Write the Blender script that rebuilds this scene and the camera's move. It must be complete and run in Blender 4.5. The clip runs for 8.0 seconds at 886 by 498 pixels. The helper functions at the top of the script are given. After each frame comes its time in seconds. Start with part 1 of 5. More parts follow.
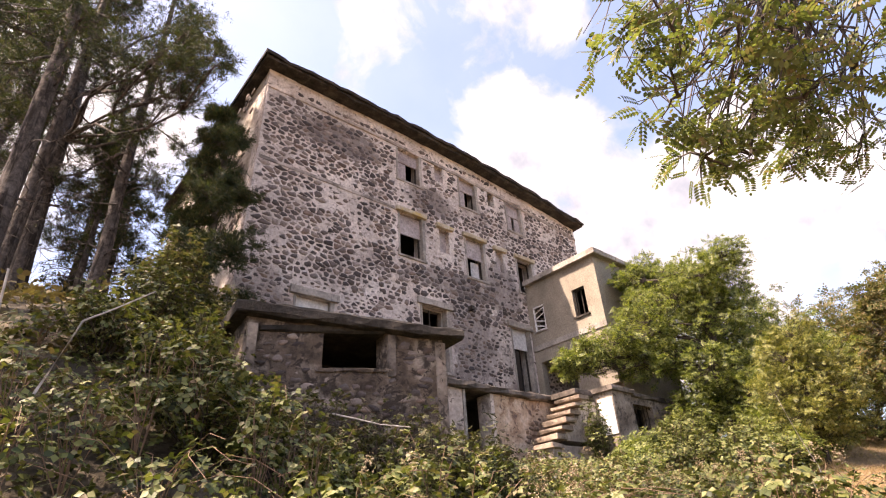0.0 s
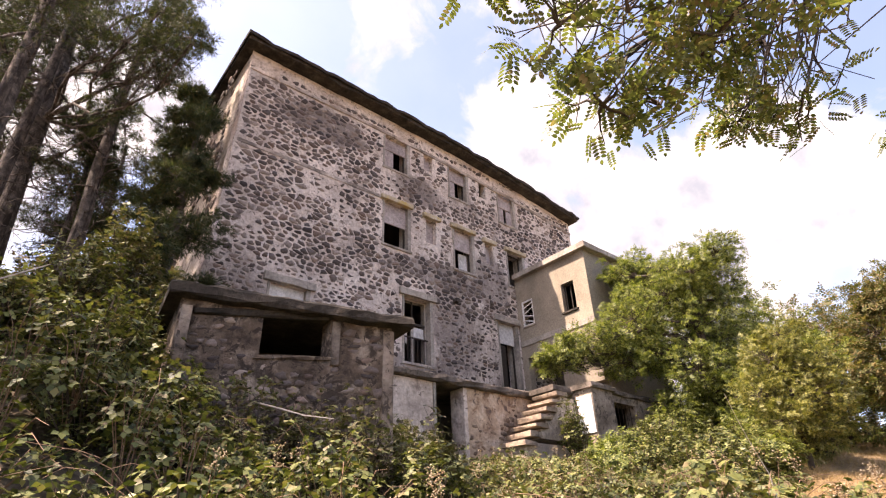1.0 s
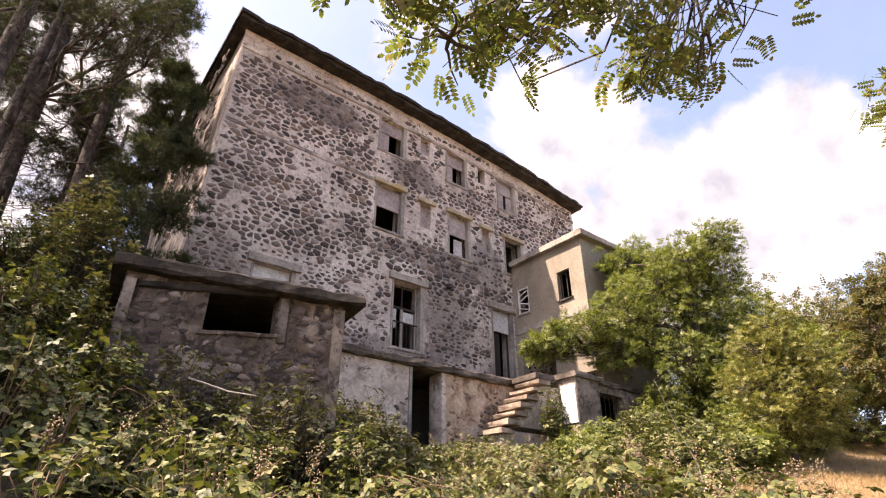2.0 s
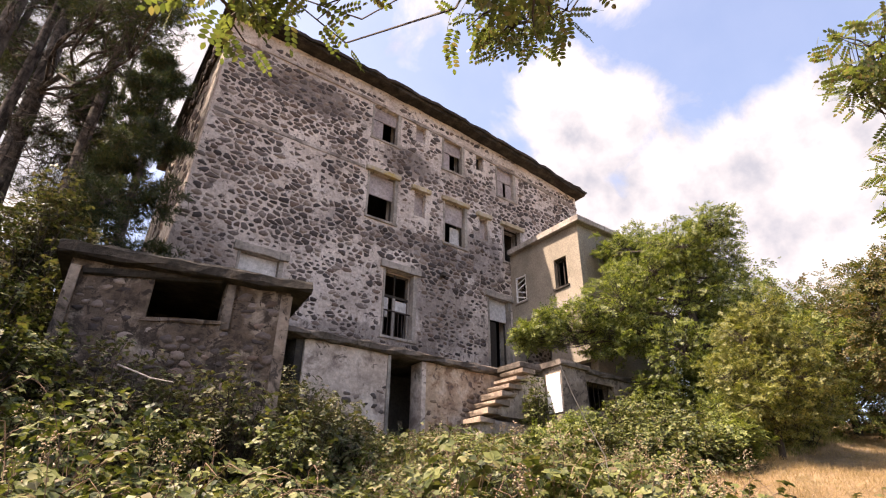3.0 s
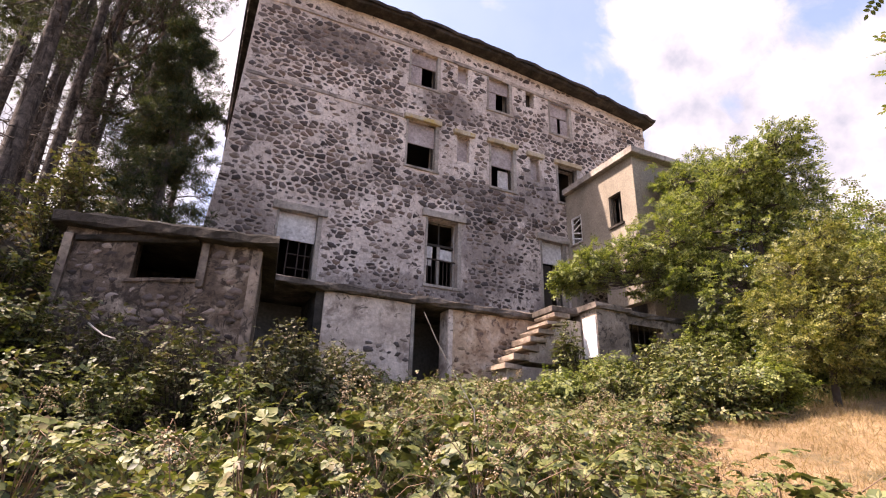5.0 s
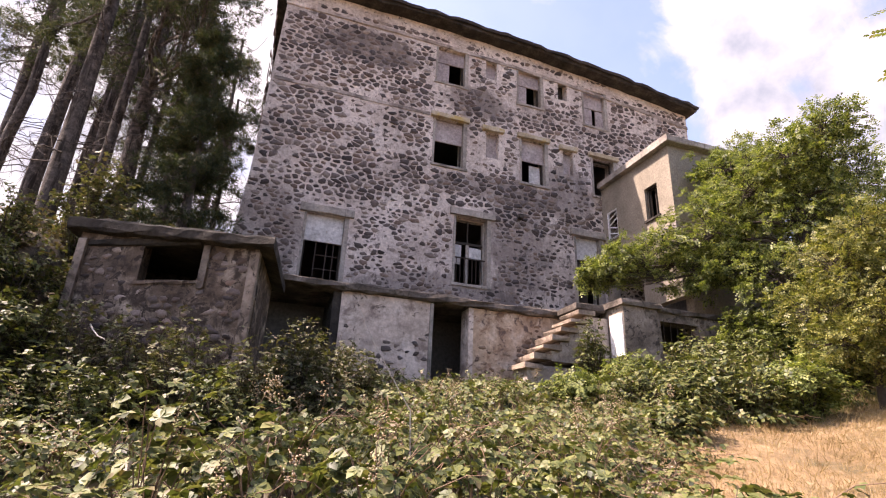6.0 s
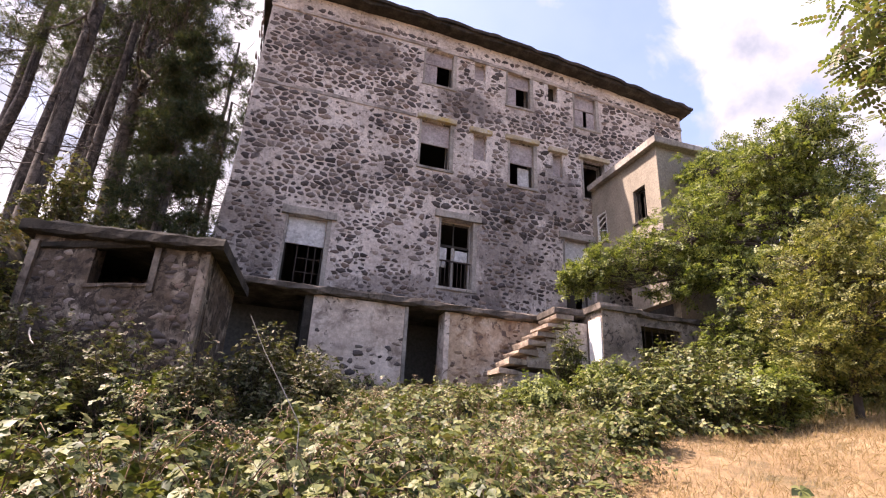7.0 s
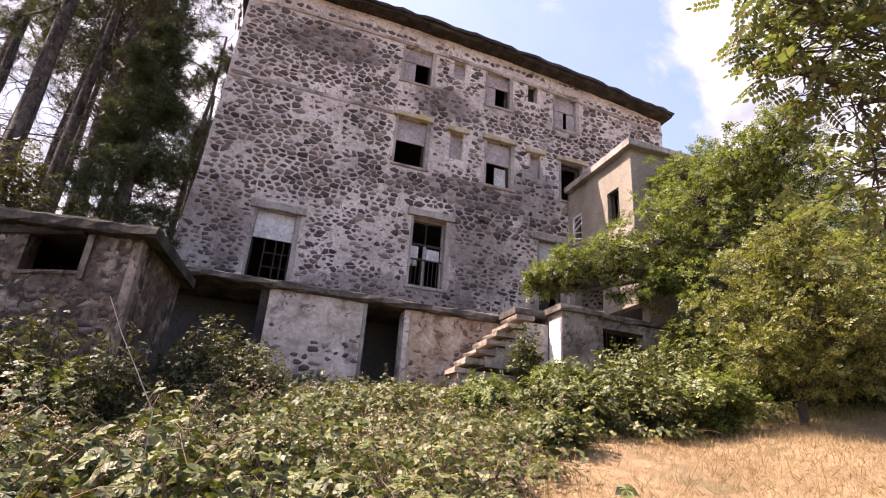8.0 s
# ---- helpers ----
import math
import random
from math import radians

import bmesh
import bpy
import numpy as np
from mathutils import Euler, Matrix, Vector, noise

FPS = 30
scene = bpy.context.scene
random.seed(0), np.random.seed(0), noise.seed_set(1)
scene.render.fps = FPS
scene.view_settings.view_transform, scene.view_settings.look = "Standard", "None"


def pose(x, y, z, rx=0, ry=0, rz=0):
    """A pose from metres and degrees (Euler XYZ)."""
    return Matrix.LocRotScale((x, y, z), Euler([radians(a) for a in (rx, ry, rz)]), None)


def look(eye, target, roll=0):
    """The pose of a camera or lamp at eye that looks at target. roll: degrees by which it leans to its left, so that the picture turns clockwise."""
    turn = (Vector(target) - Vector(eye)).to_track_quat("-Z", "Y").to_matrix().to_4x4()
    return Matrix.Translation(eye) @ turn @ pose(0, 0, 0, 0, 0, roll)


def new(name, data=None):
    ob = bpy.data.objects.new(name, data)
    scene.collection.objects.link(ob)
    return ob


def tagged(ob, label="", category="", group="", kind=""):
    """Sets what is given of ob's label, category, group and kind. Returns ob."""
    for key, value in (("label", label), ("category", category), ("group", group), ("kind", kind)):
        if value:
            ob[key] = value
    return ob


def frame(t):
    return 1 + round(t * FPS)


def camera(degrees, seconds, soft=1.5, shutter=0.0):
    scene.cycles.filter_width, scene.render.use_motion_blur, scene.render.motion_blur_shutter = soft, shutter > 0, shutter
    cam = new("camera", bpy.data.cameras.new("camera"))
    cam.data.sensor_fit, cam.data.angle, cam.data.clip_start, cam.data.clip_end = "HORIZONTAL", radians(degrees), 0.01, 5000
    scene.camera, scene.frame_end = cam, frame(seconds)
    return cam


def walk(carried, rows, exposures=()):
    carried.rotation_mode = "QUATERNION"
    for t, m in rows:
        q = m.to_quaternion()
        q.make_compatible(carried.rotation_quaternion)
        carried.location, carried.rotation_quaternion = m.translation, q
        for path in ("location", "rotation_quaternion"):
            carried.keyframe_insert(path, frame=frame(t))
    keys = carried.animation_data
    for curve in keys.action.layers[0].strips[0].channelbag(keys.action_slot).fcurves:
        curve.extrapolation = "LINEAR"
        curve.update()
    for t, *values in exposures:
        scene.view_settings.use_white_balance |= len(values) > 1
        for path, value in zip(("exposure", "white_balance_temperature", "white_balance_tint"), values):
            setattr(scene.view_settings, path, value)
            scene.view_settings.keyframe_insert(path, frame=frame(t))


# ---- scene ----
cam = camera(78.5, 8.0, 1.15)
PATH = [
    (0, (-10.309, -13.94, -3.491), (-9.151, -12.636, -2.512), -3.9),
    (0.5, (-9.842, -14.04, -3.445), (-8.684, -12.727, -2.477), -3.0),
    (1, (-9.298, -14.08, -3.439), (-8.159, -12.749, -2.473), -2.2),
    (1.5, (-8.822, -14.198, -3.459), (-7.7, -12.837, -2.516), -0.9),
    (3, (-7.36, -14.831, -3.43), (-6.32, -13.381, -2.528), 0.7),
    (3.5, (-6.865, -15.022, -3.377), (-5.854, -13.519, -2.53), 1.0),
    (4, (-6.415, -15.123, -3.35), (-5.458, -13.554, -2.562), 1.0),
    (4.5, (-6.002, -15.305, -3.311), (-5.125, -13.669, -2.565), 1.2),
    (6, (-4.71, -15.611, -3.225), (-4.121, -13.837, -2.512), 2.6),
    (6.5, (-4.349, -15.627, -3.174), (-3.788, -13.847, -2.455), 2.7),
    (7, (-3.936, -15.651, -3.12), (-3.376, -13.872, -2.397), 3.0),
    (7.5, (-3.502, -15.77, -3.125), (-2.93, -13.996, -2.399), 3.6),
    (8, (-3.116, -15.746, -3.117), (-2.545, -13.974, -2.387), 4.2),
]
walk(cam, [(t, look(eye, target, roll)) for t, eye, target, roll in PATH], [(0.0, 1.86, 7550, 26), (1.5, 1.84, 7550, 26), (3.0, 1.62, 7450, 23), (3.7, 1.6, 7450, 23), (4.5, 1.7, 7300, 28), (6.0, 1.68, 7000, 29), (8.0, 1.7, 6850, 29)])

# ---- sky and sun ----
SUN = Vector((-0.6, 0.21, 1.0)).normalized()
world = bpy.data.worlds.new("world")
scene.world = world
world.use_nodes = True
wn = world.node_tree.nodes
sky = wn.new("ShaderNodeTexSky")
sky.sky_type, sky.sun_disc = "NISHITA", False
sky.sun_elevation = math.asin(SUN.z)
sky.sun_rotation = math.atan2(SUN.x, SUN.y)
sky.dust_density, sky.air_density, sky.ozone_density = 2.2, 1.0, 1.0
wn["Background"].inputs["Strength"].default_value = 0.13
world.node_tree.links.new(sky.outputs[0], wn["Background"].inputs["Color"])
sun = new("sun", bpy.data.lights.new("sun", "SUN"))
sun.data.energy, sun.data.angle, sun.data.color = 4.9, radians(0.55), (1.0, 0.93, 0.82)
sun.matrix_world = look(SUN * 60, (0, 0, 0))

# ---- helpers for meshes and materials ----
def node(nt, kind, **values):
    n = nt.nodes.new(kind)
    for key, value in values.items():
        n.inputs[key.replace("_", " ")].default_value = value
    return n


def base_material(name, rough=0.85):
    m = bpy.data.materials.new(name)
    m.use_nodes = True
    b = m.node_tree.nodes["Principled BSDF"]
    b.inputs["Roughness"].default_value = rough
    b.inputs["Specular IOR Level"].default_value = 0.25
    return m, m.node_tree, b


def ramp(nt, fac, stops):
    r = nt.nodes.new("ShaderNodeValToRGB")
    while len(r.color_ramp.elements) < len(stops):
        r.color_ramp.elements.new(0.5)
    for e, (p, c) in zip(r.color_ramp.elements, stops):
        e.position, e.color = p, (*c, 1)
    nt.links.new(fac, r.inputs[0])
    return r.outputs[0]


def mixed(nt, fac, a, b, mode="MIX"):
    m = nt.nodes.new("ShaderNodeMix")
    m.data_type, m.blend_type = "RGBA", mode
    for sock, v in ((m.inputs[0], fac), (m.inputs[6], a), (m.inputs[7], b)):
        if isinstance(v, (int, float)):
            sock.default_value = v
        elif isinstance(v, tuple):
            sock.default_value = (*v, 1)
        else:
            nt.links.new(v, sock)
    return m.outputs[2]


def noise_out(nt, scale, detail=6, rough=0.6, stretch=None, distort=0.0):
    co = nt.nodes.new("ShaderNodeTexCoord")
    vec = co.outputs["Object"]
    if stretch:
        mp = nt.nodes.new("ShaderNodeMapping")
        mp.inputs["Scale"].default_value = stretch
        nt.links.new(vec, mp.inputs[0])
        vec = mp.outputs[0]
    n = node(nt, "ShaderNodeTexNoise", Scale=scale, Detail=detail, Roughness=rough, Distortion=distort)
    nt.links.new(vec, n.inputs["Vector"])
    return n.outputs["Fac"]


def bump(nt, b, height, strength, distance):
    bp = node(nt, "ShaderNodeBump", Strength=strength, Distance=distance)
    nt.links.new(height, bp.inputs["Height"])
    nt.links.new(bp.outputs[0], b.inputs["Normal"])


def surface(name, dark, mid, light, big=0.6, small=9.0, rough=0.9, relief=0.02, streak=None, stain=None, stain_scale=1.3, stain_at=0.58, edge=0.1, pits=None, pit_scale=9.0, pit_at=0.55):
    """A weathered matt surface: large blotches, fine grain, streaks or stains, and relief."""
    m, nt, b = base_material(name, rough)
    n1 = noise_out(nt, big, 5, 0.62)
    n2 = noise_out(nt, small, 8, 0.7)
    c = ramp(nt, n1, [(0.32, dark), (0.5, mid), (0.68, light)])
    g = ramp(nt, n2, [(0.3, (0.62, 0.62, 0.62)), (0.7, (1.25, 1.25, 1.25))])
    c = mixed(nt, 1.0, c, g, "MULTIPLY")
    if stain:
        n3 = noise_out(nt, stain_scale, 9, 0.68, streak, 0.4)
        f = ramp(nt, n3, [(stain_at, (0, 0, 0)), (min(stain_at + edge, 1), (1, 1, 1))])
        c = mixed(nt, f, c, stain)
    if pits:
        n4 = noise_out(nt, pit_scale, 4, 0.75, None, 0.9)
        c = mixed(nt, ramp(nt, n4, [(pit_at, (0, 0, 0)), (pit_at + 0.06, (1, 1, 1))]), c, pits)
    nt.links.new(c, b.inputs["Base Color"])
    bump(nt, b, n2, 0.7, relief)
    return m


def plain(name, colour, rough=0.7, metal=0.0, grain=14.0, spread=0.3):
    m, nt, b = base_material(name, rough)
    n = noise_out(nt, grain, 6, 0.6)
    lo, hi = tuple(v * (1 - spread) for v in colour), tuple(min(v * (1 + spread), 1) for v in colour)
    nt.links.new(ramp(nt, n, [(0.3, lo), (0.7, hi)]), b.inputs["Base Color"])
    b.inputs["Metallic"].default_value = metal
    bump(nt, b, n, 0.3, 0.005)
    return m


def leafy(name, colours, rough=0.5, glow=0.45):
    """Leaf colours that change from leaf to leaf; light shines through the blades."""
    m, nt, b = base_material(name, rough)
    geo = nt.nodes.new("ShaderNodeNewGeometry")
    n = noise_out(nt, 0.9, 3)
    add = nt.nodes.new("ShaderNodeMath")
    add.operation = "MULTIPLY_ADD"
    add.inputs[1].default_value, add.inputs[2].default_value = 0.5, -0.25
    nt.links.new(n, add.inputs[0])
    s = nt.nodes.new("ShaderNodeMath")
    nt.links.new(geo.outputs["Random Per Island"], s.inputs[0])
    nt.links.new(add.outputs[0], s.inputs[1])
    k = len(colours) - 1
    c = ramp(nt, s.outputs[0], [(i / k, col) for i, col in enumerate(colours)])
    nt.links.new(c, b.inputs["Base Color"])
    b.inputs["Specular IOR Level"].default_value = 0.3
    tr = nt.nodes.new("ShaderNodeBsdfTranslucent")
    tc = mixed(nt, 1.0, c, (1.25, 1.35, 0.65), "MULTIPLY")
    nt.links.new(tc, tr.inputs["Color"])
    mx = nt.nodes.new("ShaderNodeMixShader")
    mx.inputs[0].default_value = glow
    nt.links.new(b.outputs[0], mx.inputs[1])
    nt.links.new(tr.outputs[0], mx.inputs[2])
    nt.links.new(mx.outputs[0], nt.nodes["Material Output"].inputs["Surface"])
    return m


def varied(name, colours, rough=0.9, small=14.0, relief=0.02, by="island"):
    """Stone: each piece its own shade, with grain on it."""
    m, nt, b = base_material(name, rough)
    if by == "island":
        src = nt.nodes.new("ShaderNodeNewGeometry").outputs["Random Per Island"]
    else:
        src = nt.nodes.new("ShaderNodeObjectInfo").outputs["Random"]
    k = len(colours) - 1
    c = ramp(nt, src, [(i / k, col) for i, col in enumerate(colours)])
    n = noise_out(nt, small, 8, 0.7)
    g = ramp(nt, n, [(0.3, (0.55, 0.55, 0.55)), (0.72, (1.4, 1.4, 1.4))])
    c = mixed(nt, 1.0, c, g, "MULTIPLY")
    nt.links.new(c, b.inputs["Base Color"])
    bump(nt, b, n, 0.8, relief)
    return m


mortar = surface("mortar", (0.3, 0.248, 0.21), (0.48, 0.405, 0.35), (0.64, 0.56, 0.49), 0.5, 8.0, 0.95, 0.08, (1.2, 1.2, 0.6), (0.15, 0.12, 0.107), 0.45, 0.52, 0.14, (0.13, 0.1, 0.09), 5.5, 0.575)


def blotted(m, blots, colour):
    """Adds soft-edged dark weather stains to a wall's material: (x, z, half width, half height, strength) each."""
    nt = m.node_tree
    b = nt.nodes["Principled BSDF"]
    c = b.inputs["Base Color"].links[0].from_socket
    edge = noise_out(nt, 1.6, 7, 0.7)
    for x, z, rx, rz, k in blots:
        co = nt.nodes.new("ShaderNodeTexCoord")
        mp = nt.nodes.new("ShaderNodeMapping")
        mp.vector_type = "TEXTURE"
        mp.inputs["Location"].default_value, mp.inputs["Scale"].default_value = (x, 0, z), (rx, 4, rz)
        nt.links.new(co.outputs["Object"], mp.inputs[0])
        gr = nt.nodes.new("ShaderNodeTexGradient")
        gr.gradient_type = "SPHERICAL"
        nt.links.new(mp.outputs[0], gr.inputs[0])
        add = nt.nodes.new("ShaderNodeMath")
        add.operation = "MULTIPLY_ADD"
        nt.links.new(edge, add.inputs[0])
        add.inputs[1].default_value = 1.3
        nt.links.new(gr.outputs["Fac"], add.inputs[2])
        f = ramp(nt, add.outputs[0], [(0.78, (0, 0, 0)), (1.2, (k, k, k))])
        c = mixed(nt, f, c, colour)
    nt.links.new(c, b.inputs["Base Color"])
    return m


front_mortar = blotted(surface("front_mortar", (0.36, 0.3, 0.262), (0.55, 0.47, 0.415), (0.7, 0.615, 0.55), 0.5, 8.0, 0.95, 0.08, (1.2, 1.2, 0.6), (0.19, 0.155, 0.138), 0.5, 0.56, 0.14, (0.12, 0.095, 0.086), 5.0, 0.57),
                       [(3.2, 3.8, 1.7, 3.0, 0.55), (-2.6, 10.2, 2.6, 0.9, 0.8), (-5.0, 2.6, 1.5, 2.0, 0.45), (5.2, 6.0, 1.4, 1.8, 0.6), (0.6, 1.6, 3.5, 0.8, 0.6), (1.5, 9.0, 1.8, 0.9, 0.6), (2.6, 5.6, 3.2, 0.7, 0.6)], (0.13, 0.105, 0.094))
# Brown earthy mortar; the shade of the pines is worked into the colour.
shed_mortar = surface("shaded_earthy_mortar", (0.05, 0.036, 0.027), (0.13, 0.098, 0.074), (0.38, 0.315, 0.255), 1.9, 9.0, 0.95, 0.06, None, (0.05, 0.038, 0.03), 2.0, 0.5, 0.1, (0.04, 0.03, 0.024), 5.0, 0.53)
stone_far = varied("rubble_stone", [(0.045, 0.036, 0.033), (0.09, 0.072, 0.065), (0.15, 0.118, 0.103), (0.065, 0.054, 0.052), (0.24, 0.19, 0.162), (0.055, 0.044, 0.041), (0.17, 0.118, 0.093), (0.3, 0.25, 0.215)])
stone_near = varied("rubble_stone_piece", [(0.045, 0.036, 0.033), (0.09, 0.072, 0.065), (0.15, 0.118, 0.103), (0.065, 0.054, 0.052), (0.24, 0.19, 0.162), (0.055, 0.044, 0.041), (0.17, 0.118, 0.093), (0.3, 0.25, 0.215)], by="object")
brown_stone = varied("brown_rubble_stone", [(0.09, 0.055, 0.04), (0.18, 0.11, 0.07), (0.3, 0.19, 0.12), (0.12, 0.08, 0.06), (0.36, 0.25, 0.17)], by="object")
concrete = surface("weathered_concrete", (0.16, 0.14, 0.12), (0.3, 0.265, 0.23), (0.42, 0.37, 0.32), 1.2, 12.0, 0.95, 0.015, (3, 3, 0.6), (0.08, 0.07, 0.06), 1.5, 0.6)
slab_concrete = surface("mossy_slab_concrete", (0.05, 0.041, 0.034), (0.11, 0.09, 0.075), (0.21, 0.175, 0.145), 2.2, 12.0, 0.95, 0.03, None, (0.04, 0.034, 0.026), 3.0, 0.53)
# Conifer shade over the shed slab is part of this dark colour.
dark_concrete = surface("shade_darkened_concrete", (0.016, 0.014, 0.012), (0.036, 0.031, 0.026), (0.08, 0.067, 0.056), 2.6, 13.0, 0.95, 0.04)
ochre_concrete = surface("lichen_concrete", (0.25, 0.2, 0.14), (0.4, 0.33, 0.22), (0.48, 0.42, 0.33), 2.2, 14.0, 0.95, 0.015, None, (0.4, 0.29, 0.1), 2.0, 0.55)
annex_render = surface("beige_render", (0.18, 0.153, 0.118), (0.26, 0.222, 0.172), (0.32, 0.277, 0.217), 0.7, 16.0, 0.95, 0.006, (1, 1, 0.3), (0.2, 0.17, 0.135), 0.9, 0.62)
plaster = surface("peeling_plaster", (0.36, 0.285, 0.235), (0.54, 0.44, 0.37), (0.66, 0.56, 0.48), 1.3, 9.0, 0.95, 0.03, None, (0.24, 0.185, 0.155), 1.6, 0.52, 0.1, (0.13, 0.1, 0.085), 3.4, 0.6)
warm_plaster = surface("orange_stained_plaster", (0.34, 0.225, 0.15), (0.5, 0.36, 0.25), (0.62, 0.5, 0.4), 1.6, 9.0, 0.95, 0.03, None, (0.25, 0.155, 0.1), 2.2, 0.5, 0.1, (0.14, 0.095, 0.075), 4.5, 0.57)
worn_band = surface("worn_band_concrete", (0.2, 0.165, 0.145), (0.36, 0.305, 0.265), (0.5, 0.43, 0.38), 1.1, 11.0, 0.95, 0.02, None, (0.13, 0.108, 0.095), 0.9, 0.5, 0.12)
# Paler than the other walls: the sun on this side is in the colour.
sunny_plaster = surface("sunlit_side_plaster", (0.34, 0.28, 0.23), (0.5, 0.43, 0.36), (0.62, 0.55, 0.47), 0.9, 9.0, 0.95, 0.04, None, (0.16, 0.13, 0.11), 1.6, 0.54, 0.1)
step_stone = surface("worn_step_stone", (0.13, 0.1, 0.075), (0.24, 0.185, 0.14), (0.36, 0.29, 0.22), 2.2, 12.0, 0.95, 0.025, None, (0.09, 0.07, 0.055), 3.0, 0.54)
white_paint = surface("whitewash", (0.7, 0.68, 0.66), (0.78, 0.77, 0.75), (0.82, 0.81, 0.79), 2.0, 12.0, 0.9, 0.01, None, (0.3, 0.27, 0.24), 3.0, 0.66)
shutter_paint = surface("mauve_shutter_board", (0.24, 0.2, 0.195), (0.34, 0.29, 0.28), (0.4, 0.35, 0.335), 1.5, 12.0, 0.85, 0.008, (1, 1, 0.4), (0.2, 0.16, 0.15), 2.0, 0.6)
pale_board = surface("pale_shutter_box", (0.4, 0.38, 0.36), (0.54, 0.52, 0.5), (0.6, 0.58, 0.56), 1.5, 12.0, 0.85, 0.008, None, (0.22, 0.15, 0.1), 3.2, 0.64)
dark_wood = plain("dark_old_wood", (0.035, 0.028, 0.022), 0.8)
grey_wood = plain("grey_weathered_wood", (0.3, 0.27, 0.24), 0.85)
white_frame = plain("chalky_white_paint", (0.6, 0.58, 0.55), 0.7)
iron = plain("rusty_iron", (0.05, 0.035, 0.028), 0.7, 0.4)
# The darkness of the rooms is put into this colour.
room_shade = plain("room_shade_plaster", (0.1, 0.09, 0.08), 0.95)
roof_dark = surface("blackened_roof_tiles", (0.018, 0.017, 0.018), (0.04, 0.036, 0.035), (0.075, 0.065, 0.06), 1.5, 9.0, 0.9, 0.03)
bark = surface("pine_bark", (0.045, 0.038, 0.034), (0.1, 0.084, 0.074), (0.19, 0.16, 0.138), 5.0, 18.0, 0.95, 0.04, (1, 1, 0.12), (0.03, 0.024, 0.02), 6.0, 0.5)
twig_bark = plain("grey_brown_bark", (0.055, 0.043, 0.034), 0.9)
cane_mat = plain("bramble_cane", (0.16, 0.1, 0.065), 0.7)
dry_cane = plain("bleached_dead_stem", (0.36, 0.32, 0.28), 0.8)
bramble_leaf = leafy("bramble_leaf", [(0.015, 0.022, 0.006), (0.042, 0.056, 0.014), (0.088, 0.104, 0.026), (0.165, 0.17, 0.05), (0.06, 0.076, 0.02), (0.2, 0.195, 0.072), (0.12, 0.085, 0.045)], 0.52, 0.2)
ivy_leaf = leafy("shade_leaf", [(0.03, 0.038, 0.014), (0.07, 0.078, 0.028), (0.125, 0.128, 0.052), (0.11, 0.08, 0.048), (0.17, 0.165, 0.075)], 0.55, 0.2)
robinia_near = leafy("backlit_robinia_leaf", [(0.05, 0.066, 0.024), (0.1, 0.12, 0.042), (0.16, 0.175, 0.06), (0.08, 0.1, 0.035), (0.19, 0.14, 0.08)], 0.45, 0.42)
bramble_flower = leafy("dry_bramble_panicle", [(0.24, 0.16, 0.09), (0.36, 0.27, 0.18), (0.46, 0.39, 0.29), (0.26, 0.16, 0.09)], 0.8, 0.25)
robinia_leaf = leafy("robinia_leaf", [(0.03, 0.042, 0.012), (0.085, 0.11, 0.028), (0.155, 0.178, 0.046), (0.25, 0.26, 0.078), (0.105, 0.13, 0.036)], 0.5, 0.34)
plum_leaf = leafy("plum_leaf", [(0.045, 0.055, 0.014), (0.11, 0.12, 0.03), (0.19, 0.185, 0.05), (0.27, 0.25, 0.08), (0.09, 0.1, 0.028)], 0.5, 0.3)
robinia_dry = leafy("browning_robinia_leaf", [(0.04, 0.05, 0.018), (0.09, 0.1, 0.03), (0.19, 0.13, 0.065), (0.07, 0.085, 0.025)], 0.6, 0.3)
pine_needle = leafy("pine_needles", [(0.016, 0.026, 0.012), (0.03, 0.045, 0.018), (0.055, 0.065, 0.026), (0.1, 0.085, 0.042)], 0.6, 0.3)
dry_grass = leafy("dry_meadow_grass", [(0.23, 0.15, 0.07), (0.31, 0.21, 0.108), (0.38, 0.275, 0.155), (0.27, 0.18, 0.09), (0.19, 0.145, 0.06)], 0.8, 0.25)
green_grass = leafy("rough_green_grass", [(0.1, 0.11, 0.035), (0.17, 0.165, 0.06), (0.3, 0.25, 0.12)], 0.7, 0.3)
dry_brush = leafy("withered_undergrowth", [(0.06, 0.045, 0.025), (0.11, 0.08, 0.04), (0.16, 0.12, 0.06), (0.08, 0.085, 0.03)], 0.8, 0.2)
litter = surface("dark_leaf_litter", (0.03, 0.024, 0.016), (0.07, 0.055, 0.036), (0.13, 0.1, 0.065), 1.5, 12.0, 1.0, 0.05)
soil = surface("dry_soil_and_straw", (0.17, 0.11, 0.056), (0.26, 0.175, 0.095), (0.34, 0.24, 0.14), 0.8, 9.0, 1.0, 0.06, None, (0.1, 0.078, 0.04), 0.6, 0.54)
stained_plaster = surface("stained_rubble_plaster", (0.12, 0.095, 0.075), (0.22, 0.175, 0.14), (0.36, 0.3, 0.245), 1.6, 9.0, 0.95, 0.04, None, (0.07, 0.055, 0.042), 2.4, 0.52, 0.1, (0.06, 0.048, 0.04), 5.0, 0.56)


def link_mesh(name, mesh, material, parent=None, label=""):
    ob = new(name, mesh)
    if material and not mesh.materials:
        mesh.materials.append(material)
    if parent:
        ob.parent = parent
    if label:
        ob["label"] = label
    return ob


def part(name, bm, material, parent=None, label="", smooth=False):
    me = bpy.data.meshes.new(name)
    bmesh.ops.recalc_face_normals(bm, faces=bm.faces)
    bm.to_mesh(me)
    bm.free()
    if smooth:
        me.polygons.foreach_set("use_smooth", [True] * len(me.polygons))
    return link_mesh(name, me, material, parent, label)


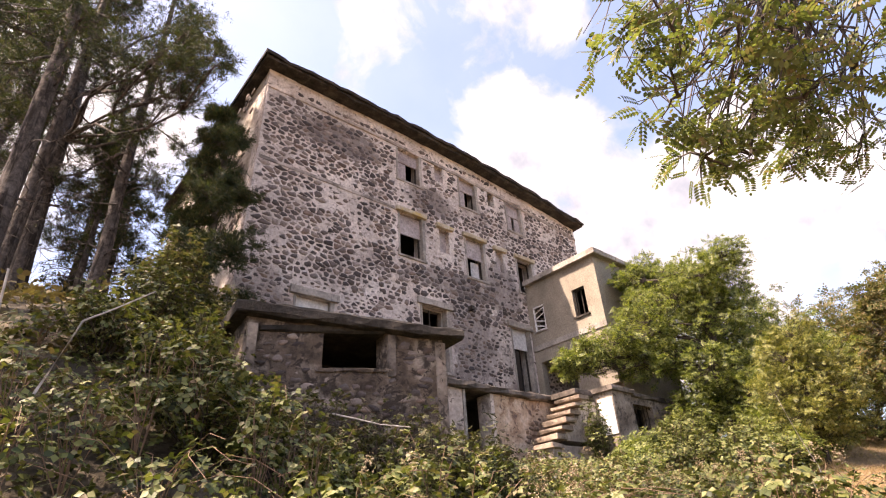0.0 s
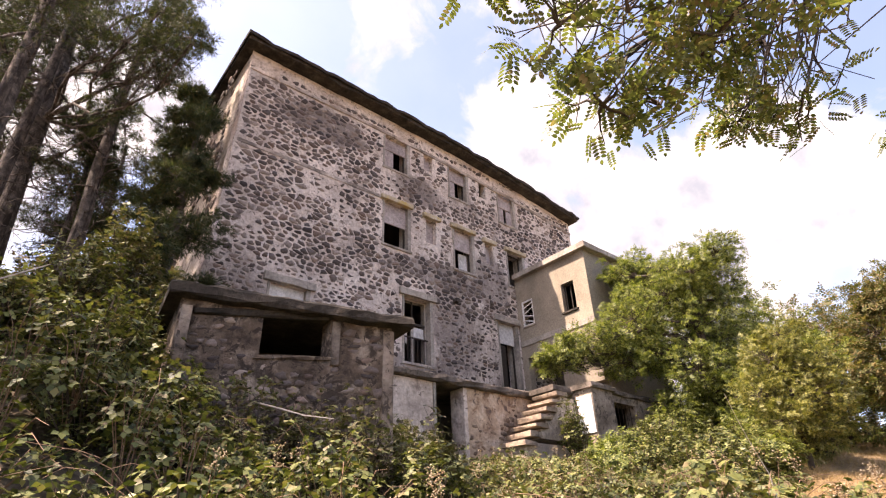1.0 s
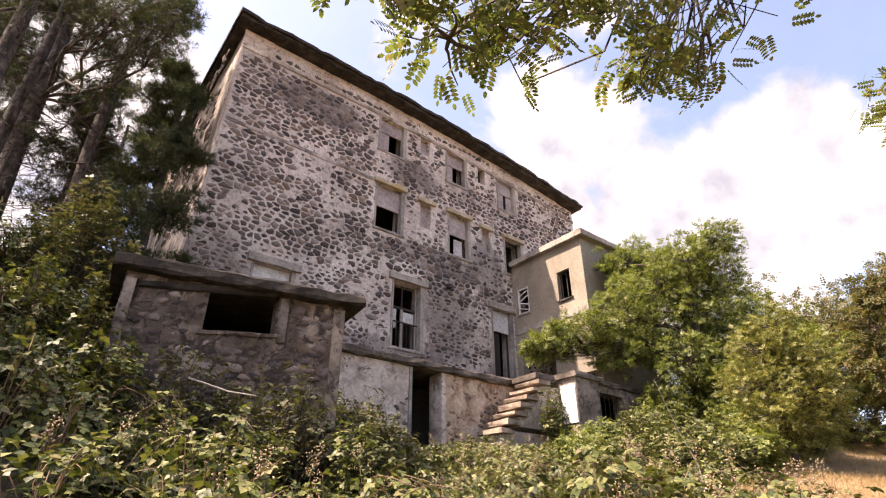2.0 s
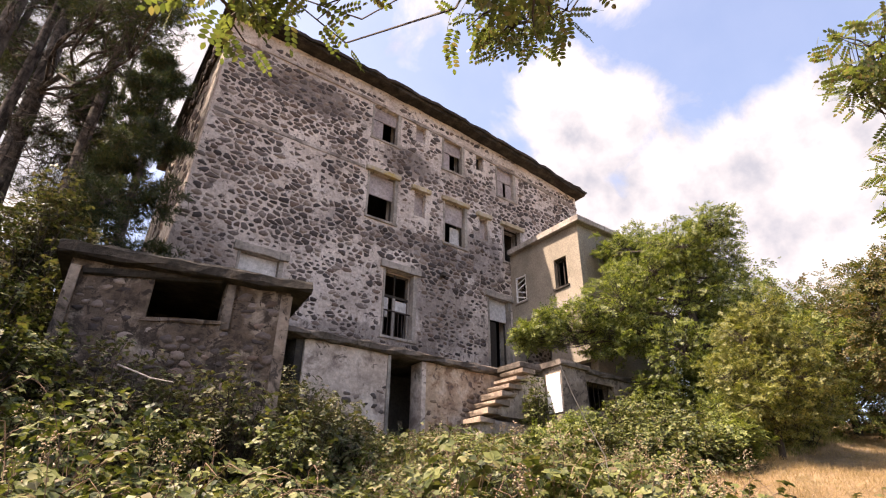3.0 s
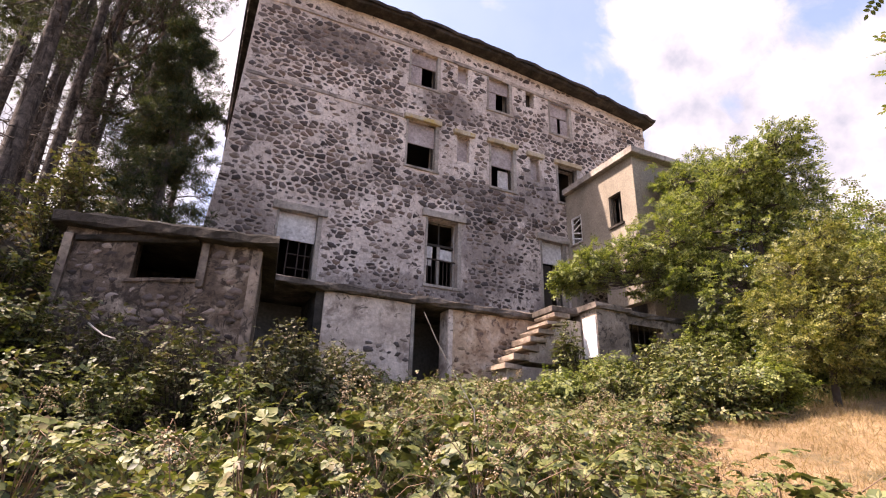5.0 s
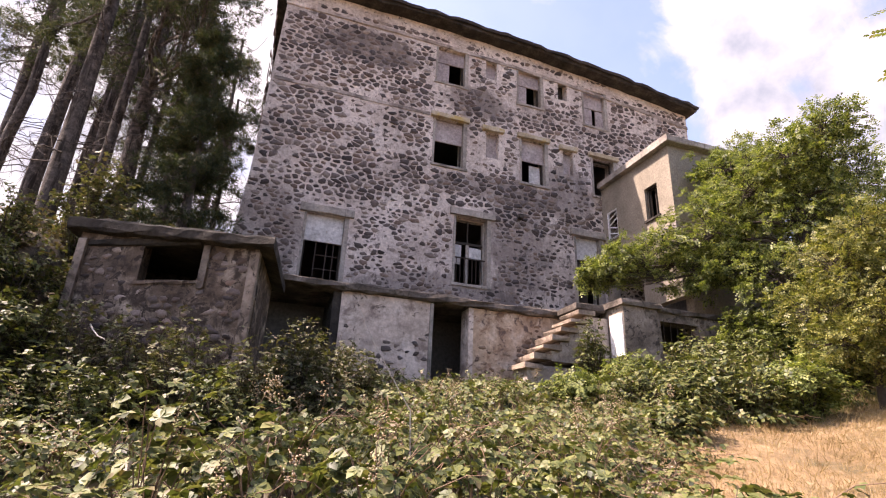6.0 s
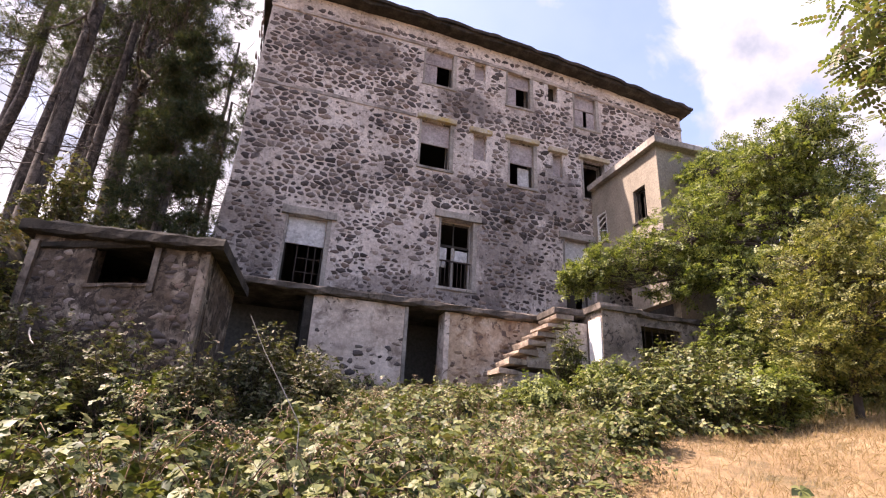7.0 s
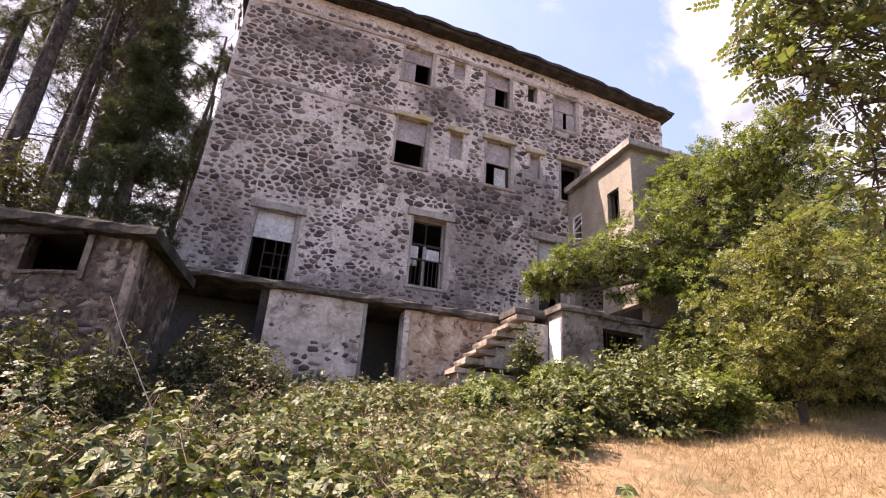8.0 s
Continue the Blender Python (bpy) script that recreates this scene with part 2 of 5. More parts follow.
def thing(name, place, label, category, group="", kind="", turn=0.0):
    e = new(name)
    e.matrix_world = pose(*place, 0, 0, turn)
    return tagged(e, label, category, group, kind)


def array_mesh(name, verts, faces):
    """A mesh from numpy arrays; faces is (n, k)."""
    me = bpy.data.meshes.new(name)
    n, k = faces.shape
    me.vertices.add(len(verts))
    me.vertices.foreach_set("co", np.ascontiguousarray(verts, dtype=np.float32).ravel())
    me.loops.add(n * k)
    me.loops.foreach_set("vertex_index", np.ascontiguousarray(faces, dtype=np.int32).ravel())
    me.polygons.add(n)
    me.polygons.foreach_set("loop_start", np.arange(0, n * k, k, dtype=np.int32))
    me.update(calc_edges=True)
    return me


def box_bm(x0, x1, y0, y1, z0, z1, bm=None, worn=0.0, rnd=None):
    """A block; worn: its corners shift by so much, as old edges do."""
    bm = bm or bmesh.new()
    vs = []
    for x in (x0, x1):
        for y in (y0, y1):
            for z in (z0, z1):
                d = [rnd.uniform(-worn, worn) for _ in range(3)] if worn else (0, 0, 0)
                vs.append(bm.verts.new((x + d[0], y + d[1], z + d[2])))
    for q in ((0, 1, 3, 2), (4, 6, 7, 5), (0, 4, 5, 1), (2, 3, 7, 6), (0, 2, 6, 4), (1, 5, 7, 3)):
        bm.faces.new([vs[i] for i in q])
    return bm


def slab_bm(x0, x1, y0, y1, z0, z1, step=0.35, rough=0.02, seed=0, bevel=0.015):
    """A long old slab: cut along its length, each cut shifted a little, with rounded edges."""
    rnd = random.Random(seed)
    bm = bmesh.new()
    n = max(2, int(abs(x1 - x0) / step))
    rings = []
    for i in range(n + 1):
        x = x0 + (x1 - x0) * i / n
        ring = []
        b = bevel
        for y, z in ((y0 + b, z0), (y0, z0 + b), (y0, z1 - b), (y0 + b, z1), (y1 - b, z1), (y1, z1 - b), (y1, z0 + b), (y1 - b, z0)):
            ring.append(bm.verts.new((x, y + rnd.uniform(-rough, rough), z + rnd.uniform(-rough, rough))))
        rings.append(ring)
    for a, b in zip(rings, rings[1:]):
        for k in range(8):
            bm.faces.new((a[k], a[(k + 1) % 8], b[(k + 1) % 8], b[k]))
    bm.faces.new(rings[0])
    bm.faces.new(rings[-1][::-1])
    return bm


def wall_bm(x0, x1, z0, z1, thick, openings, cell=0.6, rough=0.012, seed=1):
    """A wall in the xz plane, its face at y = 0, thick behind; openings (xa, xb, za, zb) go through it."""
    def cuts(a, b, marks):
        base = sorted({a, b, *[m for m in marks if a < m < b]})
        out = []
        for p, q in zip(base, base[1:]):
            n = max(1, round((q - p) / cell))
            out += [p + (q - p) * i / n for i in range(n)]
        return out + [b]
    xs = cuts(x0, x1, [v for o in openings for v in o[:2]])
    zs = cuts(z0, z1, [v for o in openings for v in o[2:]])
    rnd = random.Random(seed)
    bm = bmesh.new()
    front = [[bm.verts.new((x, rnd.uniform(-rough, rough), z)) for z in zs] for x in xs]
    back = [[bm.verts.new((x, thick, z)) for z in zs] for x in xs]

    def solid(i, j):
        if not (0 <= i < len(xs) - 1 and 0 <= j < len(zs) - 1):
            return False
        cx, cz = (xs[i] + xs[i + 1]) / 2, (zs[j] + zs[j + 1]) / 2
        return not any(o[0] < cx < o[1] and o[2] < cz < o[3] for o in openings)
    for i in range(len(xs) - 1):
        for j in range(len(zs) - 1):
            if not solid(i, j):
                continue
            bm.faces.new((front[i][j], front[i + 1][j], front[i + 1][j + 1], front[i][j + 1]))
            bm.faces.new((back[i][j], back[i][j + 1], back[i + 1][j + 1], back[i + 1][j]))
            for di, dj, p, q in ((-1, 0, (i, j), (i, j + 1)), (1, 0, (i + 1, j), (i + 1, j + 1)), (0, -1, (i, j), (i + 1, j)), (0, 1, (i, j + 1), (i + 1, j + 1))):
                if not solid(i + di, j + dj):
                    bm.faces.new((front[p[0]][p[1]], front[q[0]][q[1]], back[q[0]][q[1]], back[p[0]][p[1]]))
    return bm


def tube_arrays(points, radii, sides=7):
    """Vertices and quads of a tapered tube along points."""
    pts = np.array(points, dtype=float)
    d = np.gradient(pts, axis=0)
    d /= np.linalg.norm(d, axis=1)[:, None] + 1e-9
    ref = np.where(np.abs(d[:, 2:3]) > 0.9, np.array([[1.0, 0, 0]]), np.array([[0, 0, 1.0]]))
    u = np.cross(d, ref)
    u /= np.linalg.norm(u, axis=1)[:, None] + 1e-9
    v = np.cross(d, u)
    a = np.linspace(0, 2 * math.pi, sides, endpoint=False)
    ring = np.cos(a)[None, :, None] * u[:, None, :] + np.sin(a)[None, :, None] * v[:, None, :]
    V = (pts[:, None, :] + ring * np.array(radii)[:, None, None]).reshape(-1, 3)
    F = []
    for i in range(len(pts) - 1):
        for k in range(sides):
            F.append((i * sides + k, i * sides + (k + 1) % sides, (i + 1) * sides + (k + 1) % sides, (i + 1) * sides + k))
    return V, np.array(F)


def join_arrays(items):
    V, F, n = [], [], 0
    for v, f in items:
        V.append(v)
        F.append(f + n)
        n += len(v)
    return np.concatenate(V), np.concatenate(F)


def scatter(template, places, sizes, rng, up=None, tip=0.6, ways=None):
    """Copies of a small template (verts, faces) at places; its z looks roughly along up, tilted by tip; ways: the way its y points."""
    tv, tf = template
    n = len(places)
    z = np.tile((0, 0, 1.0), (n, 1)) if up is None else np.array(up, dtype=float)
    z = z + rng.normal(0, tip, (n, 3))
    z /= np.linalg.norm(z, axis=1)[:, None] + 1e-9
    y = rng.normal(0, 1, (n, 3)) if ways is None else np.array(ways, dtype=float)
    y = y - z * np.sum(y * z, axis=1)[:, None]
    y /= np.linalg.norm(y, axis=1)[:, None] + 1e-9
    x = np.cross(y, z)
    s = np.array(sizes)[:, None, None]
    V = places[:, None, :] + s * (tv[None, :, 0:1] * x[:, None, :] + tv[None, :, 1:2] * y[:, None, :] + tv[None, :, 2:3] * z[:, None, :])
    F = tf[None, :, :] + (np.arange(n) * len(tv))[:, None, None]
    return V.reshape(-1, 3), F.reshape(-1, tf.shape[1])


def blade(length, width, y0=0.0, x0=0.0, angle=0.0, fold=0.12, droop=0.14):
    """One oval, pointed leaf blade, folded along its midrib and bent down at the tip."""
    w = width / 2
    v = np.array([(0, 0, 0), (-w * 0.85, length * 0.26, fold * w), (-w, length * 0.55, fold * w), (0, length, -droop * length), (w, length * 0.55, fold * w), (w * 0.85, length * 0.26, fold * w), (0, length * 0.45, -0.05 * length)])
    c, s = math.cos(angle), math.sin(angle)
    r = np.array([(c, -s, 0), (s, c, 0), (0, 0, 1)])
    v = v @ r.T + np.array((x0, y0, 0))
    f = np.array([(0, 6, 1), (1, 6, 2), (2, 6, 3), (3, 6, 4), (4, 6, 5), (5, 6, 0)])
    return v, f


TRIFOLIATE = join_arrays([blade(1.0, 0.74, 0.3), blade(0.88, 0.62, 0.12, 0.0, 1.25), blade(0.88, 0.62, 0.12, 0.0, -1.25)])


def small_blade(length, width, angle):
    """A leaflet folded along its midrib, with its stalk at the origin."""
    w = width / 2
    v = np.array([(0, 0.1, 0), (-w, 0.1 + length * 0.5, 0.14 * w), (0, 0.1 + length, -0.14 * length), (w, 0.1 + length * 0.5, 0.14 * w), (0, 0.1 + length * 0.5, -0.06 * length)])
    c, s = math.cos(angle), math.sin(angle)
    v = v @ np.array([(c, -s, 0), (s, c, 0), (0, 0, 1)]).T
    return v, np.array([(0, 4, 1), (1, 4, 2), (2, 4, 3), (3, 4, 0)])



def leaflet(length, width, x0, y0, angle, z0=0.0):
    v = np.array([(0, 0, 0), (-width / 2, length * 0.5, 0.03), (width / 2, length * 0.5, 0.03), (0, length, -0.04)])
    c, s = math.cos(angle), math.sin(angle)
    r = np.array([(c, -s, 0), (s, c, 0), (0, 0, 1)])
    return v @ r.T + np.array((x0, y0, z0)), np.array([(0, 2, 1), (1, 2, 3)])


def pinnate(pairs, size=0.26, wide=0.12):
    items = []
    for i in range(pairs):
        y = 0.15 + 0.8 * i / pairs
        for side in (-1, 1):
            items.append(leaflet(size - 0.06 * abs(i / pairs - 0.4), wide, 0.0, y, side * 1.25, -0.12 * y * y))
    items.append(leaflet(size, wide, 0.0, 0.95, 0.0, -0.1))
    return join_arrays(items)




def oval_pinnate(pairs, size, wide):
    """A feathery leaf with rounded oval leaflets, folded a little along the midrib."""
    items = []
    for i in range(2 * pairs + 1):
        y, side = 0.14 + 0.8 * (i // 2) / pairs, (-1, 1)[i % 2] if i < 2 * pairs else 0
        q, w = size * (1 - 0.25 * abs((i // 2) / pairs - 0.4)), wide / 2
        v = np.array([(0, 0, 0), (-w, q * 0.3, 0.02), (-w * 0.9, q * 0.7, 0.02), (0, q, 0), (w * 0.9, q * 0.7, 0.02), (w, q * 0.3, 0.02)])
        c, d = math.cos(side * 1.2), math.sin(side * 1.2)
        v = v @ np.array([(c, -d, 0), (d, c, 0), (0, 0, 1)]).T + np.array((0, y, -0.14 * y * y))
        items.append((v, np.array([(0, 5, 1), (1, 5, 2), (2, 5, 4), (2, 4, 3)])))
    return join_arrays(items)


BRAMBLE = join_arrays([blade(1.1, 0.9, 0.12), blade(0.95, 0.74, 0.1, 0.0, 1.1), blade(0.95, 0.74, 0.1, 0.0, -1.1), blade(0.68, 0.5, 0.06, 0.0, 2.1), blade(0.68, 0.5, 0.06, 0.0, -2.1)])
BRAMBLE_FAR = join_arrays([small_blade(1.05, 0.88, 0.0), small_blade(0.95, 0.8, 1.25), small_blade(0.95, 0.8, -1.25)])
OVAL_SPRIG = join_arrays([leaflet(0.42, 0.26, 0.0, 0.16 * i, (1.0, -1.0)[i % 2], 0.0) for i in range(6)])
PINNATE_FAR = pinnate(3, 0.36, 0.25)
PINNATE_NEAR = oval_pinnate(6, 0.28, 0.13)


def needle_tuft(count=6, seed=3):
    """A tuft of pine needles that fan out from one point: a thin triangle each."""
    r = random.Random(seed)
    items = []
    for _ in range(count):
        rot = np.array(Euler((r.uniform(-0.8, 0.9), 0, r.uniform(-1.2, 1.2))).to_matrix())
        v = np.array([(-0.042, 0, 0), (0.042, 0, 0), (0, 1.0, 0.0)]) @ rot.T
        items.append((v, np.array([(0, 1, 2)])))
    return join_arrays(items)


NEEDLES = needle_tuft()


# ---- clouds: a far shell whose dense parts glow white, clear between ----
def cloud_material():
    m = bpy.data.materials.new("cloud")
    m.use_nodes = True
    nt = m.node_tree
    nt.nodes.clear()
    co = nt.nodes.new("ShaderNodeTexCoord")
    unit = nt.nodes.new("ShaderNodeVectorMath")
    unit.operation = "NORMALIZE"
    nt.links.new(co.outputs["Object"], unit.inputs[0])

    def maths(op, a, b=None):
        n = nt.nodes.new("ShaderNodeMath")
        n.operation = op
        for sock, v in zip(n.inputs, (a, b)):
            if isinstance(v, (int, float)):
                sock.default_value = v
            elif v is not None:
                nt.links.new(v, sock)
        return n.outputs[0]
    dens = None
    puffs = (((0.595, 0.456, 0.662), 0.1, 1.0), ((0.663, 0.408, 0.627), 0.095, 1.0), ((0.663, 0.462, 0.589), 0.11, 1.0), ((0.756, 0.406, 0.514), 0.13, 1.0), ((0.809, 0.322, 0.491), 0.13, 1.0), ((0.831, 0.224, 0.509), 0.12, 1.0),
             ((0.829, 0.155, 0.537), 0.11, 1.0), ((0.876, 0.153, 0.457), 0.18, 1.0), ((0.699, 0.519, 0.491), 0.14, 1.0), ((0.861, 0.329, 0.387), 0.24, 1.0), ((0.35, 0.505, 0.789), 0.1, 0.22), ((0.484, 0.367, 0.794), 0.09, 0.5), ((0.55, 0.303, 0.778), 0.075, 0.7),
             ((-0.122, 0.771, 0.625), 0.17, 1.0), ((-0.205, 0.843, 0.498), 0.3, 1.0), ((0.033, 0.784, 0.62), 0.13, 1.0), ((0.5, 0.85, 0.15), 0.5, 1.0), ((-0.6, 0.75, 0.3), 0.45, 1.0))
    for c, r, k in puffs:
        d = nt.nodes.new("ShaderNodeVectorMath")
        d.operation = "DISTANCE"
        nt.links.new(unit.outputs[0], d.inputs[0])
        d.inputs[1].default_value = c
        v = maths("MULTIPLY", maths("SUBTRACT", 1.0, maths("DIVIDE", d.outputs["Value"], r)), k)
        dens = v if dens is None else maths("SMOOTH_MAX", dens, v)
        if dens is not v:
            dens.node.inputs[2].default_value = 0.15
    n1 = node(nt, "ShaderNodeTexNoise", Scale=8.5, Detail=12, Roughness=0.62, Distortion=0.35)
    nt.links.new(unit.outputs[0], n1.inputs["Vector"])
    total = maths("ADD", maths("MULTIPLY", dens, 0.8), maths("MULTIPLY", maths("SUBTRACT", n1.outputs["Fac"], 0.5), 1.25))
    alpha = ramp(nt, total, [(0.0, (0.06, 0.06, 0.06)), (0.1, (0.3, 0.3, 0.3)), (0.32, (1, 1, 1))])
    n2 = node(nt, "ShaderNodeTexNoise", Scale=8.0, Detail=6, Roughness=0.55)
    nt.links.new(unit.outputs[0], n2.inputs["Vector"])
    em = nt.nodes.new("ShaderNodeEmission")
    nt.links.new(ramp(nt, n2.outputs["Fac"], [(0.34, (0.5, 0.56, 0.66)), (0.58, (0.95, 0.97, 1.0))]), em.inputs["Color"])
    em.inputs["Strength"].default_value = 0.42
    tr = nt.nodes.new("ShaderNodeBsdfTransparent")
    mx = nt.nodes.new("ShaderNodeMixShader")
    out = nt.nodes.new("ShaderNodeOutputMaterial")
    nt.links.new(alpha, mx.inputs[0])
    nt.links.new(tr.outputs[0], mx.inputs[1])
    nt.links.new(em.outputs[0], mx.inputs[2])
    nt.links.new(mx.outputs[0], out.inputs["Surface"])
    return m


def cloud_shell():
    az, el, R = np.linspace(radians(-45), radians(132), 60), np.linspace(radians(-3), radians(62), 30), 1500
    V = np.array([(R * math.cos(e) * math.cos(a), R * math.cos(e) * math.sin(a), R * math.sin(e)) for a in az for e in el])
    n = len(el)
    F = np.array([(i * n + j, i * n + j + 1, (i + 1) * n + j + 1, (i + 1) * n + j) for i in range(len(az) - 1) for j in range(n - 1)])
    return tagged(link_mesh("backdrop", array_mesh("backdrop", V, F), cloud_material()), "white summer clouds against pale blue sky", "clouds", kind="structure")


cloud_shell()

# ---- the ground: a slope that rises to the house and to the meadow, with a bank beside the shed ----
def smooth(t):
    t = max(0.0, min(1.0, t))
    return t * t * (3 - 2 * t)


def lift(x, y):
    yy = min(y, -3.4)
    h = -4.9 + 0.22 * (yy + 15) + 0.115 * (max(min(x, 30), -25) + 6.5)
    if y > -3.4:
        h += 0.03 * min(y + 3.4, 60)
    left = smooth((-6.9 - x) / 2.0)
    h += left * (3.1 * smooth((y + 11.6) / 7.6) + 0.33 * max(0.0, min(y + 4.0, 18)))
    h += 0.25 * smooth((x - 1.0) / 5.0) * smooth((-6.0 - y) / 2.0)
    if y < -18:
        h -= 0.04 * min(-18 - y, 40)
    return h + 0.07 * math.sin(0.9 * x + 0.6 * y) + 0.04 * math.sin(1.9 * x - 1.3 * y)


def front_edge(x):
    return -12.5 - 0.2 * (x + 10) + 0.25 * math.sin(1.3 * x)


def right_edge(y):
    edge = 0.15 + 0.55 * (y + 9.6) + 0.25 * math.sin(1.7 * y)
    return edge if y < -9.8 else min(9.0, edge + 6.0 * (y + 9.8))


def ground_sheet():
    def axis(lo, hi, near_lo, near_hi, fine):
        a = list(np.arange(near_lo, near_hi, fine))
        left = [near_lo - 2 * 1.5 ** k for k in range(1, 16) if near_lo - 2 * 1.5 ** k > lo] + [lo]
        right = [near_hi + 2 * 1.5 ** k for k in range(0, 16) if near_hi + 2 * 1.5 ** k < hi] + [hi]
        return sorted(left) + a + right
    xs, ys = axis(-900, 900, -24, 26, 0.25), axis(-900, 900, -22, 16, 0.25)
    V = np.array([(x, y, lift(x, y) + 0.03 * noise.noise((x * 2, y * 2, 0))) for x in xs for y in ys])
    n = len(ys)
    F = np.array([(i * n + j, (i + 1) * n + j, (i + 1) * n + j + 1, i * n + j + 1) for i in range(len(xs) - 1) for j in range(n - 1)])
    me = array_mesh("ground", V, F)
    me.polygons.foreach_set("use_smooth", [True] * len(me.polygons))
    me.materials.append(soil)
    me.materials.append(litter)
    c = np.zeros(len(me.polygons) * 3, dtype=np.float32)
    me.polygons.foreach_get("center", c)
    c = c.reshape(-1, 3)
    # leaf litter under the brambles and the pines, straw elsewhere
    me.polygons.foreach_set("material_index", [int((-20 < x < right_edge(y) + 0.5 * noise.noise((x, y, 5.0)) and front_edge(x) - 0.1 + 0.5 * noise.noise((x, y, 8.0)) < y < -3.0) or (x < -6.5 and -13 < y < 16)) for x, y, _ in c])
    return tagged(link_mesh("ground", me, None), "sloping dry soil with straw and sparse litter", "ground", kind="structure")


ground_sheet()

# ---- the stone house ----
EAVE = 11.95


def sag(x, z):
    """The old eave line sinks towards the annex."""
    return -0.0052 * max(0.0, x + 2) ** 2 * smooth((z - 11.0) / 0.35)


def sunk(ob):
    for v in ob.data.vertices:
        v.co.z += sag(v.co.x, v.co.z)
    return ob


HX0, HX1, HDEPTH = -5.58, 11.3, 10.5


def corner(z):
    """The house corner flares outwards towards its foot."""
    return HX0 - 0.026 * max(0.0, 11.0 - z) - 0.05 * max(0.0, 4.5 - z)
# openings of the front wall: name, x from, x to, z from, z to
TOP_ROW = {"a": (-0.05, 1.03, 9.55, 11.08), "b": (1.88, 2.34, 10.25, 11.08), "c": (3.24, 4.2, 9.5, 11.05), "d": (4.98, 5.4, 10.15, 11.05), "e": (6.15, 7.12, 9.3, 11.0)}
MID_ROW = {"a": (-0.02, 1.05, 6.14, 7.98), "b": (1.92, 2.42, 6.82, 7.9), "c": (3.34, 4.32, 6.12, 7.95), "d": (5.1, 5.52, 6.85, 7.85), "e": (6.4, 7.35, 6.2, 7.85)}
LOW_ROW = {"a": (-3.92, -2.76, 1.42, 3.55), "b": (0.88, 2.02, 1.98, 4.35), "c": (5.48, 6.45, 1.45, 4.4)}
OPENINGS = [*TOP_ROW.values(), *MID_ROW.values(), *LOW_ROW.values()]


def house():
    h = thing("stone_house", (0, 0, 0), "abandoned four-storey rubble stone house with empty windows", "house")
    w = sunk(part("front_wall", wall_bm(HX0, HX1, -2.2, EAVE, 0.55, OPENINGS), front_mortar, h, "rubble wall of dark stones in pale mortar"))
    for v in w.data.vertices:
        if v.co.x < HX0 + 0.01:
            v.co.x = corner(v.co.z)
    side = wall_bm(0, HDEPTH - 0.55, -2.2, EAVE, 0.5, [])
    for v in side.verts:
        v.co.y += corner(v.co.z) - HX0
    ob = part("side_wall", side, sunny_plaster, h, "plastered rubble side wall, paled in colour as if sunlit")
    ob.matrix_basis = Matrix.Translation((HX0, 0.55, 0)) @ Matrix.Rotation(radians(90), 4, "Z") @ Matrix.Diagonal((1, -1, 1, 1))
    side = wall_bm(0, HDEPTH - 0.55, -2.2, EAVE, 0.5, [])
    ob = part("side_wall", side, mortar, h)
    ob.matrix_basis = Matrix.Translation((HX1, 0.55, 0)) @ Matrix.Rotation(radians(90), 4, "Z")
    part("back_wall", box_bm(HX0, HX1, HDEPTH, HDEPTH + 0.5, -2.2, EAVE), mortar, h)
    # Unseen floors and inner walls in the dark room colour keep the openings dark.
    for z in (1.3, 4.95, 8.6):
        part("storey_floor", box_bm(HX0 + 0.52, HX1 - 0.52, 0.57, HDEPTH - 0.02, z - 0.25, z), room_shade, h)
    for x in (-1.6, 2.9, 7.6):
        part("partition", box_bm(x - 0.08, x + 0.08, 0.57, HDEPTH - 0.02, -2.2, EAVE - 0.1), room_shade, h)
    part("inner_wall", box_bm(HX0 + 0.52, HX1 - 0.52, 4.6, 4.75, -2.2, EAVE - 0.1), room_shade, h)
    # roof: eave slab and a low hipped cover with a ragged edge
    sunk(part("eave_slab", slab_bm(HX0 - 0.34, HX1 + 0.16, -0.5, HDEPTH + 0.9, EAVE, EAVE + 0.16, 0.5, 0.035, 5, 0.03), dark_concrete, h, "dark eave slab"))
    rnd = random.Random(8)
    bm = bmesh.new()
    n = 60
    lo, hi = [], []
    for i in range(n + 1):
        x = HX0 - 0.42 + (HX1 - HX0 + 0.66) * i / n
        lo.append(bm.verts.new((x, -0.62 + rnd.uniform(-0.04, 0.04), EAVE + 0.17 + rnd.uniform(-0.02, 0.05))))
        hi.append(bm.verts.new((max(min(x, HX1 - 4), HX0 + 4), 5.2, EAVE + 2.4)))
    b0 = [bm.verts.new((v.co.x, HDEPTH + 1.0, EAVE + 0.17)) for v in lo]
    for i in range(n):
        bm.faces.new((lo[i], lo[i + 1], hi[i + 1], hi[i]))
        bm.faces.new((b0[i + 1], b0[i], hi[i], hi[i + 1]))
    bm.faces.new((lo[0], hi[0], b0[0]))
    bm.faces.new((lo[-1], b0[-1], hi[-1]))
    bmesh.ops.remove_doubles(bm, verts=bm.verts, dist=0.001)
    roof = sunk(part("roof", bm, roof_dark, h))
    roof.modifiers.new("thick", "SOLIDIFY").thickness = 0.1
    return h, w


stone_house, front_wall = house()


